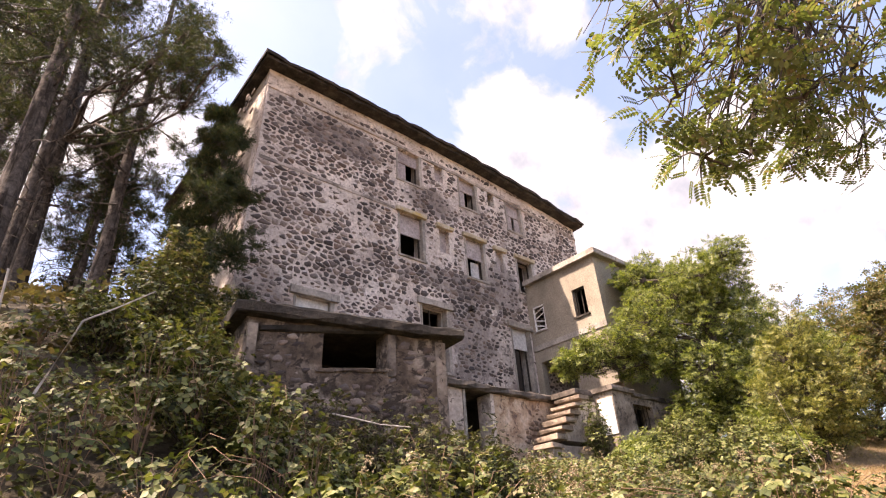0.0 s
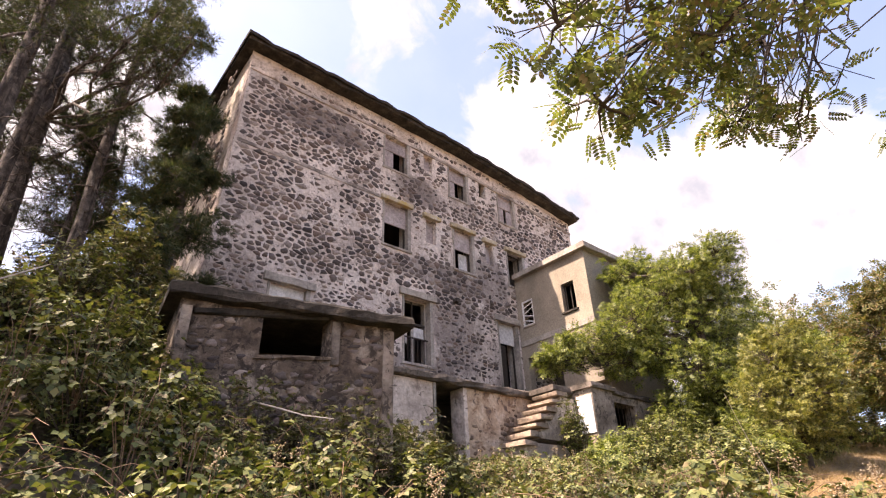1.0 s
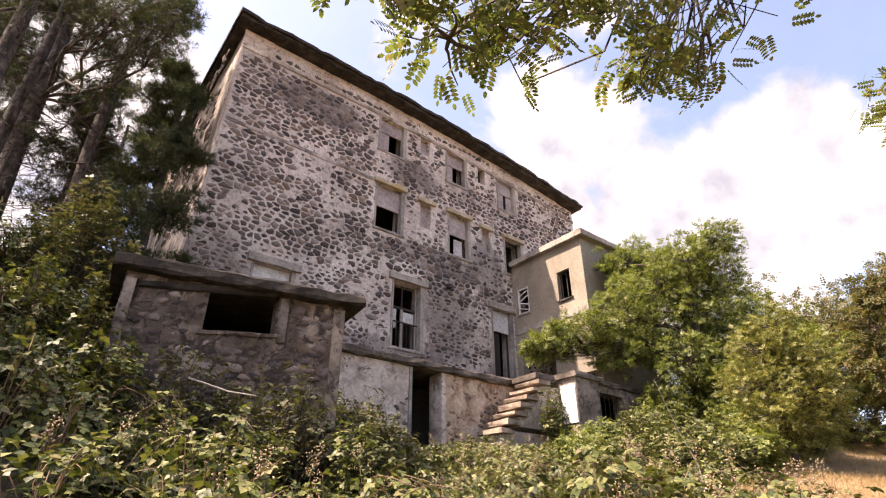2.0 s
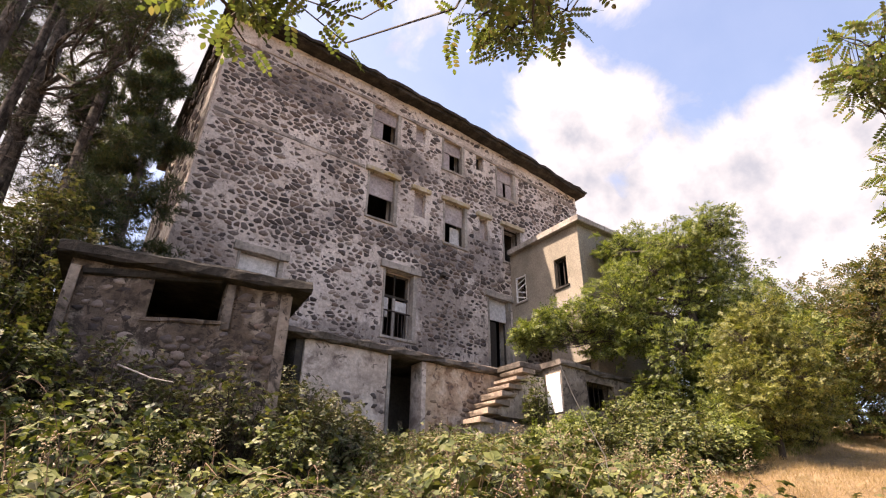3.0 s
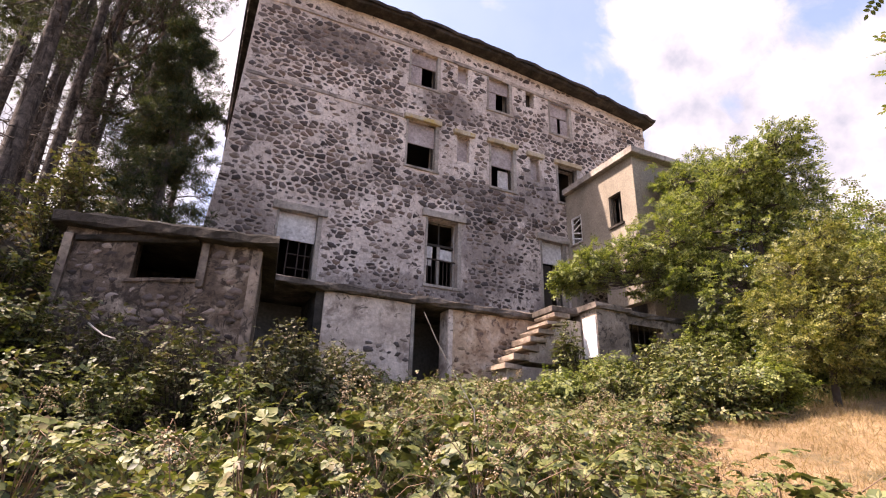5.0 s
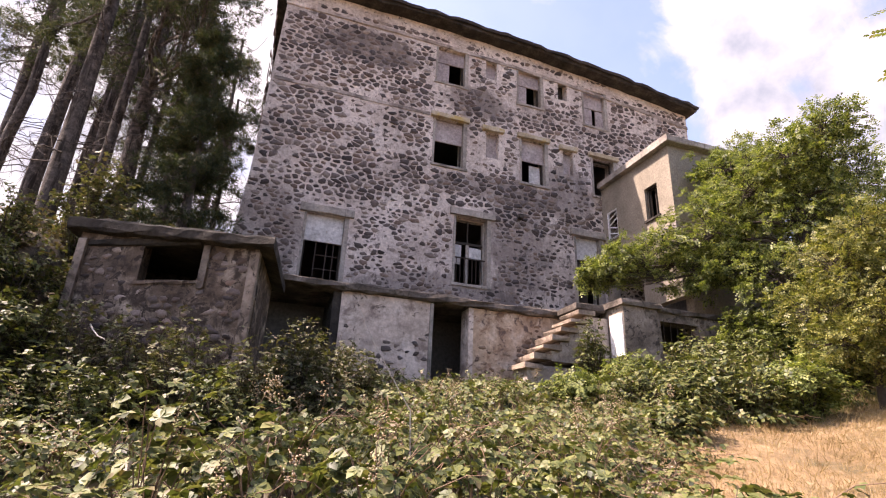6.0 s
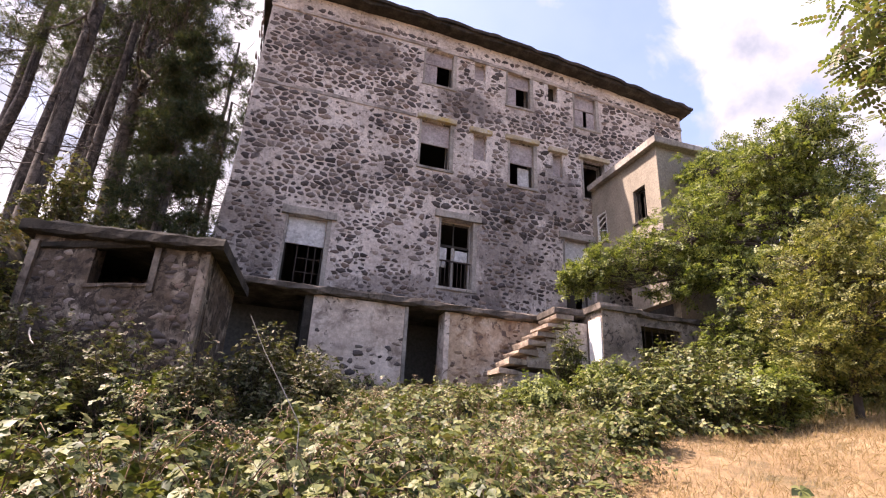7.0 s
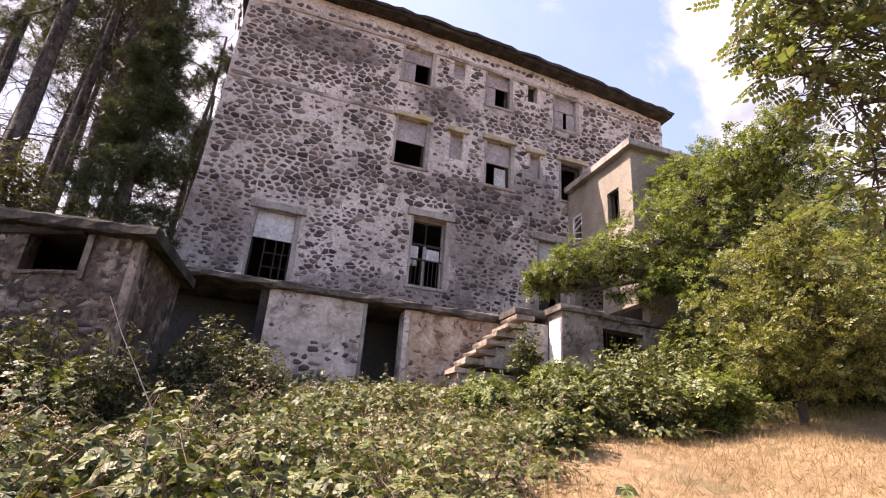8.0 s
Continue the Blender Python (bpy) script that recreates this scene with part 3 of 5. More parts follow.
def lintels(h):
    # continuous string course under the eave and over the middle windows
    band = part("string_course", slab_bm(HX0 + 1.0, HX1, -0.05, 0.02, 11.12, 11.26, 0.4, 0.016, 11), worn_band, h, "pale concrete band under the eave")
    for v in band.data.vertices:
        v.co.z += sag(v.co.x, 12.0) * 0.85
    part("corner_plaster", slab_bm(HX0 - 0.03, HX0 + 1.0, -0.04, 0.02, 11.12, EAVE - 0.01, 0.25, 0.012, 12), plaster, h)
    part("string_course", slab_bm(HX0, -0.25, -0.025, 0.02, 7.98, 8.12, 0.4, 0.016, 13), worn_band, h)
    for key, (x0, x1, z0, z1) in MID_ROW.items():
        o = 0.18
        part("lintel", slab_bm(x0 - o, x1 + o, -0.14, 0.05, z1, z1 + 0.17, 0.3, 0.012, 20 + ord(key)), ochre_concrete, h, "lichen-stained concrete lintel")
    for key, (x0, x1, z0, z1) in LOW_ROW.items():
        part("lintel", slab_bm(x0 - 0.22, x1 + 0.26, -0.12, 0.06, z1, z1 + 0.24, 0.3, 0.014, 40 + ord(key)), concrete, h)
    for x0, x1, z0, z1 in OPENINGS:
        if z1 - z0 < 1.4:
            continue
        # rendered reveal at the right side and sill
        part("jamb", box_bm(x1 - 0.004, x1 + 0.13, -0.025, 0.5, z0, z1), concrete, h)
        part("jamb", box_bm(x0 - 0.07, x0 + 0.004, -0.02, 0.5, z0, z1), concrete, h)
        part("window_sill", slab_bm(x0 - 0.1, x1 + 0.16, -0.05, 0.4, z0 - 0.1, z0, 0.3, 0.008, int(x0 * 9)), concrete, h)


lintels(stone_house)


# ---- terrace with the cellar door ----
def terrace():
    t = thing("terrace", (0, 0, 0), "concrete terrace over a plastered cellar wall with a dark doorway", "terrace")
    wall = part("cellar_wall", wall_bm(-3.12, -0.12 - 0.9, -2.4, 0.12, 0.4, []), plaster, t, "peeling white plaster over rubble")
    wall.matrix_basis = Matrix.Translation((0, -3.86, 0))
    wall = part("cellar_wall", wall_bm(-0.08, 2.9, -2.4, 0.12, 0.4, []), warm_plaster, t, "orange-stained flaking plaster")
    wall.matrix_basis = Matrix.Translation((0, -3.86, 0))
    part("door_jamb", box_bm(-1.06, -0.98, -3.9, -3.4, -2.4, 0.1), concrete, t)
    part("door_jamb", box_bm(-0.1, 0.02, -3.9, -3.4, -2.4, 0.1), plaster, t)
    part("terrace_slab", slab_bm(-5.6, 3.0, -4.02, -0.06, 0.12, 0.3, 0.3, 0.028, 71, 0.04), slab_concrete, t, "dark weathered concrete slab edge")
    part("cellar_back", box_bm(-5.5, 3.0, -2.2, -2.0, -2.6, 0.1), room_shade, t)
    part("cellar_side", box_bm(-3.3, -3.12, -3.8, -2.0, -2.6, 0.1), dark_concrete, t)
    # plinth between slab and wall foot
    part("plinth", box_bm(-5.6, 6.6, -0.12, -0.01, 0.3, 1.32), mortar, t)
    return t


TERRACE = terrace()


def stairs():
    s = thing("stone_steps", (0, 0, 0), "worn stone steps climbing to the terrace", "steps")
    rnd = random.Random(4)
    for i in range(7):
        x = 2.2 - 0.235 * i
        z = 0.1 - 0.225 * i
        part("step", box_bm(x, x + 0.45, -5.0, -4.15, z - 0.1, z, None, 0.022, rnd), step_stone, s)
    part("stair_core", box_bm(0.9, 3.05, -4.9, -4.2, -2.6, -1.27), mortar, s)
    for i in range(5):
        x = 2.45 - 0.235 * i
        part("riser_block", box_bm(x, 3.05, -4.9, -4.2, -0.15 - 0.225 * i - 0.1, -0.02 - 0.225 * i), mortar, s)
    return s


stairs()


def landing_block():
    b = thing("stair_pier", (0, 0, 0), "square pier with one whitewashed side and a concrete cap", "pier")
    part("body", box_bm(3.06, 4.0, -5.5, -4.1, -2.4, 0.2), stained_plaster, b)
    part("white_side", box_bm(3.03, 3.058, -5.47, -5.0, -0.95, 0.02), white_paint, b, "whitewashed patch")
    part("cap", slab_bm(2.98, 4.1, -5.6, -4.0, 0.2, 0.33, 0.3, 0.02, 81, 0.03), slab_concrete, b)
    part("coping", slab_bm(2.2, 3.0, -4.9, -4.05, 0.13, 0.3, 0.25, 0.02, 83, 0.03), slab_concrete, b)
    w = part("side_wall", wall_bm(4.0, 8.0, -2.6, 0.2, 0.4, [(4.25, 5.4, -0.75, 0.0)]), stained_plaster, b)
    w.matrix_basis = Matrix.Translation((0, -5.3, 0))
    # Back and roof added to shut the light out of the grilled opening.
    part("shade_back", box_bm(4.01, 8.0, -3.95, -3.75, -2.6, 0.19), room_shade, b)
    part("shade_roof", slab_bm(4.01, 8.1, -5.36, -3.7, 0.2, 0.34, 0.3, 0.02, 84, 0.03), slab_concrete, b)
    for k in range(5):
        x = 4.42 + 0.2 * k
        part("grille_bar", box_bm(x - 0.008, x + 0.008, -5.2, -5.184, -0.75, 0.0), iron, b)
    return b


landing_block()


# ---- annex ----
def annex():
    a = thing("annex", (0, 0, 0), "small beige rendered annex with a flat overhanging roof", "annex")
    # side wall that looks to the steps: built along x, then turned
    ops = [(0.25, 0.85, 4.3, 5.4), (2.35, 2.95, 4.25, 5.4)]
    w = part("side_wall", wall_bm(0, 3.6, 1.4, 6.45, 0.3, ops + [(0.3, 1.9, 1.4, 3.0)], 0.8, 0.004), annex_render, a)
    w.matrix_basis = Matrix.Translation((6.7, 0, 0)) @ Matrix.Rotation(radians(-90), 4, "Z")
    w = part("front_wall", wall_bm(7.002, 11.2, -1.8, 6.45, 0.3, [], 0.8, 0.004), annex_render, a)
    w.matrix_basis = Matrix.Translation((0, -3.6, 0))
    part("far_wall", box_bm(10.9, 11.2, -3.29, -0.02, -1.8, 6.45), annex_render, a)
    part("roof", slab_bm(6.5, 11.4, -3.85, -0.06, 6.45, 6.68, 0.5, 0.012, 91, 0.03), concrete, a, "flat concrete roof slab")
    part("floor_band", box_bm(6.655, 6.72, -3.64, -0.02, 3.5, 3.72), concrete, a)
    part("storey_floor", box_bm(7.0, 10.9, -3.29, -0.06, 3.4, 3.6), room_shade, a)
    part("partition", box_bm(8.6, 8.7, -3.29, -0.06, 1.4, 6.4), room_shade, a)
    return a


ANNEX = annex()


# ---- roadside shed ----
def shed():
    s = thing("stone_shed", (-4.9, -7.68, 0), "low ruined stone shed with flat slab roof and empty window", "shed", turn=-27)
    part("front_wall", wall_bm(-3.0, 0, -3.4, -0.46, 0.32, [(-1.86, -0.9, -1.0, -0.461)], 0.4, 0.02), shed_mortar, s, "earthy rubble wall with pine shade in its dark colour")
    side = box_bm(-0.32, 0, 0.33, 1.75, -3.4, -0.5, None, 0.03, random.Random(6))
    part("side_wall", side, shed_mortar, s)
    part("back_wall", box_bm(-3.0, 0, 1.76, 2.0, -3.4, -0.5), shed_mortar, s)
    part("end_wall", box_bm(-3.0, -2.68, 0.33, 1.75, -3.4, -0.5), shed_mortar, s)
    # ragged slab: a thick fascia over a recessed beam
    slab = part("roof_slab", slab_bm(-3.2, 0.24, -0.2, 2.15, -0.53, -0.37, 0.22, 0.02, 95, 0.035), dark_concrete, s, "concrete roof slab, conifer shade in its dark colour")
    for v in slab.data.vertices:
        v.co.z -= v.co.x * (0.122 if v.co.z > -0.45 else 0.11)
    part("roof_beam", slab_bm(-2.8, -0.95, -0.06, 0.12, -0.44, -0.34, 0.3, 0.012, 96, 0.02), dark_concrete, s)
    part("pilaster", slab_bm(-0.88, -0.77, -0.035, 0.3, -1.12, -0.45, 0.05, 0.008, 97, 0.012), slab_concrete, s, "pale rendered window jamb")
    part("window_sill", slab_bm(-1.95, -0.8, -0.03, 0.32, -1.05, -1.0, 0.2, 0.014, 98, 0.012), shed_mortar, s)
    part("corner_post", slab_bm(-0.13, 0.02, -0.03, 0.12, -2.6, -0.55, 0.06, 0.018, 99, 0.02), stained_plaster, s, "crumbling rendered corner")
    part("end_post", slab_bm(-2.98, -2.84, -0.06, 0.2, -2.6, -0.3, 0.05, 0.02, 94, 0.02), stained_plaster, s)
    for ob in s.children:
        for v in ob.data.vertices:
            if -0.52 < v.co.z < -0.45 and "wall" in ob.name:
                v.co.z = -0.5 - 0.11 * v.co.x
        for v in ob.data.vertices:
            v.co.x -= 0.36 * v.co.y
    return s


SHED = shed()


# ---- what is left in the window openings ----
def ring_bm(x0, x1, z0, z1, y0, y1, w, bm=None):
    bm = bm or bmesh.new()
    for a, b, c, d in ((x0, x1, z1 - w, z1), (x0, x1, z0, z0 + w), (x0, x0 + w, z0 + w, z1 - w), (x1 - w, x1, z0 + w, z1 - w)):
        box_bm(a, b, y0, y1, c, d, bm)
    return bm


def window(o, box=0.0, leaf=0.0, parent=None, wood=None, board=None, deep=0.16):
    """A window's frame with, as parts, a boarded shutter box above and one shutter leaf."""
    x0, x1, z0, z1 = o
    f = part("window", ring_bm(x0 + 0.01, x1 - 0.01, z0 + 0.005, z1 - 0.005, deep + 0.03, deep + 0.09, 0.05), wood or dark_wood, parent, "dark weathered window frame")
    if box:
        part("shutter_box", slab_bm(x0 + 0.012, x1 - 0.012, deep - 0.03, deep + 0.025, box, z1 - 0.012, 0.4, 0.003, int(x0 * 7) + 3, 0.008), board or shutter_paint, f, "faded board over the window")
    if leaf:
        top = (box or z1) - 0.015
        part("shutter_leaf", slab_bm(x0 + 0.02, x0 + leaf, deep - 0.01, deep + 0.025, z0 + 0.02, top, 0.25, 0.003, int(x0 * 5), 0.008), board or shutter_paint, f, "faded mauve shutter leaf")
    return f


H = stone_house
window(TOP_ROW["a"], 10.5, 0.5, H)
window(TOP_ROW["c"], 10.42, 0.42, H)
w = window(TOP_ROW["e"], 10.2, 0.46, H)
x0, x1, z0, z1 = TOP_ROW["e"]
leaf = part("shutter_leaf", box_bm(x0 + 0.49, x1 - 0.02, 0.14, 0.17, z0 + 0.03, 10.22), shutter_paint, w)
leaf.matrix_basis = pose(0.02, 0, 0, 0, 0.6, 0)
for o in (TOP_ROW["b"], MID_ROW["b"], MID_ROW["d"]):
    part("blind_or_shade_panel", slab_bm(o[0] - 0.01, o[1] + 0.01, 0.2, 0.28, o[2] - 0.01, o[3] + 0.01, 0.2, 0.004, int(o[0] * 11)), shutter_paint, H, "faded board closing a narrow window")
# Top window d has no board: this dark sheet stands for its shade.
part("blind_or_shade_panel", slab_bm(4.97, 5.41, 0.34, 0.42, 10.1, 11.1, 0.2, 0.004, 5), dark_wood, H)
window(MID_ROW["a"], 7.1, 0, H)
w = window(MID_ROW["c"], 7.08, 0, H)
part("hanging_board", slab_bm(3.8, 4.25, 0.3, 0.33, 6.28, 7.05, 0.2, 0.01, 9), pale_board, w, "pale board hanging inside")
window(MID_ROW["e"], 0, 0, H)
# lower windows
o = LOW_ROW["a"]
w = window(o, 2.68, 0, H, None, pale_board)
for k in (0.34, 0.62, 0.8):
    x = o[0] + (o[1] - o[0]) * k
    part("mullion", box_bm(x - 0.014, x + 0.014, 0.2, 0.23, o[2] + 0.05, 2.68), iron, w)
for z in (1.85, 2.28):
    part("glazing_bar", box_bm(o[0] + 0.4, o[1] - 0.06, 0.204, 0.226, z - 0.012, z + 0.012), iron, w)
o = LOW_ROW["b"]
w = window(o, 0, 0, H, grey_wood, None, 0.22)
part("transom", box_bm(o[0] + 0.06, o[1] - 0.06, 0.24, 0.31, 3.42, 3.5), dark_wood, w)
part("mullion", box_bm(1.36, 1.46, 0.24, 0.31, 2.0, 3.42), grey_wood, w)
part("mullion", box_bm(1.39, 1.43, 0.25, 0.3, 3.5, 4.3), dark_wood, w)
part("torn_panel", slab_bm(1.48, 1.92, 0.27, 0.29, 2.95, 3.36, 0.12, 0.012, 4), pale_board, w, "torn pale panel")
part("torn_panel", slab_bm(0.95, 1.2, 0.27, 0.29, 2.72, 3.4, 0.08, 0.015, 6), pale_board, w)
for k in range(7):
    x = 0.99 + 0.14 * k
    part("rail_bar", box_bm(x - 0.01, x + 0.01, 0.12, 0.14, 2.0, 2.9), iron, w)
part("rail_top", box_bm(0.9, 2.0, 0.11, 0.15, 2.88, 2.92), iron, w)
o = LOW_ROW["c"]
w = window(o, 3.55, 0, H, None, pale_board)
part("door_leaf", box_bm(o[0] + 0.07, o[0] + 0.5, 0.2, 0.24, o[2] + 0.02, 3.5), dark_wood, w, "dark door leaf")
# iron bracket stub on the wall
part("wall_stub", box_bm(3.14, 3.3, -0.22, 0.02, 4.6, 4.74), dark_concrete, H)


def annex_windows(a):
    turn = Matrix.Translation((6.7, 0, 0)) @ Matrix.Rotation(radians(-90), 4, "Z")
    f = part("window", ring_bm(0.25, 0.85, 4.3, 5.4, 0.02, 0.08, 0.06), white_frame, a, "white window frame with broken slats")
    f.matrix_basis = turn
    rnd = random.Random(2)
    for i in range(4):
        s = part("slat", box_bm(-0.25, 0.25, -0.012, 0.012, -0.02, 0.02), white_frame, f)
        s.matrix_basis = pose(0.55, 0.05, 4.5 + 0.23 * i, 0, rnd.uniform(-22, 22), 0)
    part("window_sill", box_bm(0.2, 0.9, -0.05, 0.2, 4.24, 4.3), concrete, f)
    f = part("window", ring_bm(2.35, 2.95, 4.25, 5.4, 0.1, 0.16, 0.05), dark_wood, a)
    f.matrix_basis = turn
    part("window_sill", box_bm(2.28, 3.02, -0.06, 0.25, 4.18, 4.25), dark_concrete, f)
    part("casement", ring_bm(2.4, 2.68, 4.3, 5.35, 0.18, 0.21, 0.035), dark_wood, f)


annex_windows(ANNEX)

# ---- vegetation ----
def bent(a, b, rng, sag_by=0.12, n=6):
    """Points of a crooked limb from a to b."""
    a, b = np.array(a, float), np.array(b, float)
    L = np.linalg.norm(b - a)
    t = np.linspace(0, 1, n)[:, None]
    off = np.cumsum(rng.normal(0, sag_by * L / n, (n, 3)), axis=0) * np.sin(t * math.pi) ** 0.7
    return a + (b - a) * t + off


def tree(name, base, top, radius, lobes, template, leaf_mat, bark_mat, per_lobe, size, label, seed, clumps=34, droop=0.2, group="", tip=0.7, spread=0.19, category="tree", limb_r=0.35, squash=0.85, arch=0.0):
    """lobes: (x, y, z, radius) of the crown's parts; leaves sit in clumps at the ends of branchlets inside them."""
    rng = np.random.default_rng(seed)
    t = thing(name, tuple(base), label, category, group)
    base, top = np.array(base, float), np.array(top, float)
    trunk = bent(base - (0, 0, 0.3), top, rng, 0.035, 10)
    wood = tube_arrays(trunk - base, np.linspace(radius, radius * 0.3, 10), 12)
    tr = link_mesh("trunk", array_mesh("trunk", *wood), bark_mat, t)
    tr.data.polygons.foreach_set("use_smooth", [True] * len(wood[1]))
    twigs, V = [], []
    for cx, cy, cz, r in lobes:
        c = np.array((cx, cy, cz))
        k = int(np.clip(np.searchsorted(trunk[:, 2], cz - r * 0.6), 2, 9))
        if arch:
            k = 9
        m = 16 if arch else 7
        limb = bent(trunk[k], c, rng, 0.2 if not arch else 0.13, m)
        limb[:, 2] += arch * np.sin(np.linspace(0, 1, m) * math.pi)
        lv, lf = tube_arrays(limb - base, np.linspace(radius * limb_r, radius * (0.04 if arch else 0.1), m), 6)
        link_mesh("limb", array_mesh("limb", lv, lf), bark_mat, t)
        n = per_lobe // clumps
        for _ in range(clumps):
            d = rng.normal(0, 1, 3)
            d /= np.linalg.norm(d)
            e = c + d * r * (rng.uniform(0.35, 1.0) ** 0.6 + (rng.uniform(0.1, 0.45) if rng.random() < 0.2 else 0.0)) * np.array((1, 1, squash))
            tw = bent(limb[rng.integers(m // 2 + 1, m)], e, rng, 0.25, 5)
            twigs.append(tube_arrays(tw - base, np.linspace(min(radius * 0.06, 0.012) + 0.004, 0.003, 5), 3))
            q = max(3, int(n * rng.uniform(0.4, 1.7)))
            p = np.where(rng.random((q, 1)) < 0.4, tw[rng.integers(2, 5, q)], e) + rng.normal(0, r * spread * 0.62, (q, 3)) * np.array((1, 1, 0.6))
            ways = np.tile(d * (1, 1, 0.4), (q, 1)) + rng.normal(0, 0.7, (q, 3)) - np.array((0, 0, droop))
            V.append((p - base, ways))
    P, W = np.concatenate([v[0] for v in V]), np.concatenate([v[1] for v in V])
    v, f = scatter(template, P, size * rng.uniform(0.7, 1.25, len(P)), rng, None, tip, W)
    tagged(link_mesh("brushwood", array_mesh("brushwood", *join_arrays(twigs)), bark_mat, t), kind="stuff")
    tagged(link_mesh("foliage", array_mesh("foliage", v, f), leaf_mat, t), kind="stuff")
    return t


def g(x, y, dz=0.0):
    return (x, y, lift(x, y) + dz)


ROB = "light green robinia tree with feathery leaves"
tree("robinia_tree", g(7.6, -6.6), (7.6, -7.0, 4.6), 0.16,
     [(7.5, -7.9, 4.7, 0.8), (7.2, -4.9, 4.0, 0.8), (8.2, -4.7, 4.9, 0.95), (7.7, -4.4, 5.3, 0.7), (8.7, -4.4, 5.8, 0.8), (7.5, -4.6, 3.1, 0.8), (9.2, -4.9, 5.0, 0.9), (6.9, -4.3, 2.2, 0.7), (8.2, -7.4, 4.2, 1.1), (7.0, -7.2, 4.1, 0.9), (8.9, -7.4, 3.6, 1.2), (6.6, -6.2, 3.5, 1.0), (7.9, -6.2, 4.4, 1.1), (5.8, -5.6, 2.7, 0.95), (4.8, -4.9, 2.0, 0.8), (3.9, -4.4, 1.65, 0.7), (3.4, -4.1, 1.4, 0.45), (7.4, -6.8, 2.6, 1.4), (9.4, -6.9, 2.6, 1.5), (6.2, -5.8, 1.6, 0.9), (5.3, -5.3, 1.4, 0.75), (7.8, -7.0, 1.0, 1.4), (9.2, -7.4, 1.2, 1.4), (7.0, -5.2, 2.4, 1.1), (8.9, -5.6, 3.4, 1.5), (6.4, -6.8, 0.9, 1.0), (7.2, -7.6, 0.0, 1.1)],
     PINNATE_FAR, robinia_leaf, twig_bark, 900, 0.165, ROB, 21, clumps=64, spread=0.13, tip=0.9)
tree("robinia_tree", g(8.0, -8.8), (8.2, -8.9, 1.6), 0.1,
     [(8.4, -8.7, 1.2, 1.2), (7.2, -9.0, 0.4, 1.1), (9.4, -9.0, 1.0, 1.3), (7.8, -9.5, 0.9, 0.8), (6.8, -8.6, -0.7, 1.0), (8.6, -9.5, -0.4, 1.1), (7.8, -8.0, 0.5, 1.2), (8.8, -8.2, -0.6, 1.2), (9.8, -8.6, -0.2, 1.2), (6.2, -8.0, -1.0, 0.8)],
     PINNATE_FAR, robinia_leaf, twig_bark, 750, 0.16, ROB, 22, clumps=56, spread=0.13, tip=0.9)
tree("plum_tree", g(4.7, -9.55), (4.7, -9.7, 0.5), 0.07,
     [(4.6, -9.9, 0.75, 0.55), (5.0, -9.4, 0.6, 0.6), (4.2, -9.6, 0.1, 0.65), (5.4, -9.9, 0.0, 0.7), (4.7, -10.3, -0.1, 0.6), (3.9, -9.3, -0.7, 0.6), (4.4, -10.1, -0.8, 0.65), (5.2, -10.2, -0.7, 0.65), (5.7, -9.5, -0.6, 0.7), (4.9, -9.2, -0.4, 0.75), (3.8, -9.7, -1.3, 0.5), (4.5, -9.9, -1.5, 0.5), (5.3, -9.8, -1.4, 0.55), (5.9, -10.0, -1.2, 0.5), (4.8, -9.6, 0.2, 0.7)],
     OVAL_SPRIG, plum_leaf, twig_bark, 560, 0.115, "small wild plum tree with tiny rounded yellow-green leaves", 28, clumps=50, spread=0.16, tip=0.9)
tree("robinia_tree", g(9.4, -10.4), (9.5, -10.6, 2.2), 0.12,
     [(9.6, -10.8, 2.0, 1.2), (8.7, -11.0, 1.3, 0.9), (10.6, -10.2, 0.8, 1.5), (9.3, -10.4, 0.5, 1.0), (11.8, -11.4, 2.4, 1.5), (10.0, -11.6, 2.8, 0.9), (10.2, -9.8, 1.8, 1.3), (11.4, -10.2, -0.2, 1.2), (8.4, -10.7, 0.2, 0.8), (9.0, -11.2, 2.2, 0.7)],
     PINNATE_FAR, robinia_dry, twig_bark, 700, 0.2, "robinia tree with partly browned leaves at the meadow edge", 23, clumps=40, spread=0.17)
for i, (x, y, zt) in enumerate(((13.2, -8.2, 4.2), (12.0, -4.6, 6.4), (15.5, -11.5, 3.8), (14.8, -5.6, 5.2))):
    tree("robinia_tree", g(x, y), (x + 0.2, y, zt - 0.8), 0.14,
         [(x + 1.3 * math.cos(a * 2.4 + i), y + 1.3 * math.sin(a * 2.4 + i), zt - 0.5 - 0.62 * a, 1.5) for a in range(9)],
         PINNATE_FAR, robinia_leaf if i % 2 else robinia_dry, twig_bark, 330, 0.3, "robinia tree in the hedge beyond the meadow", 40 + i, clumps=24)
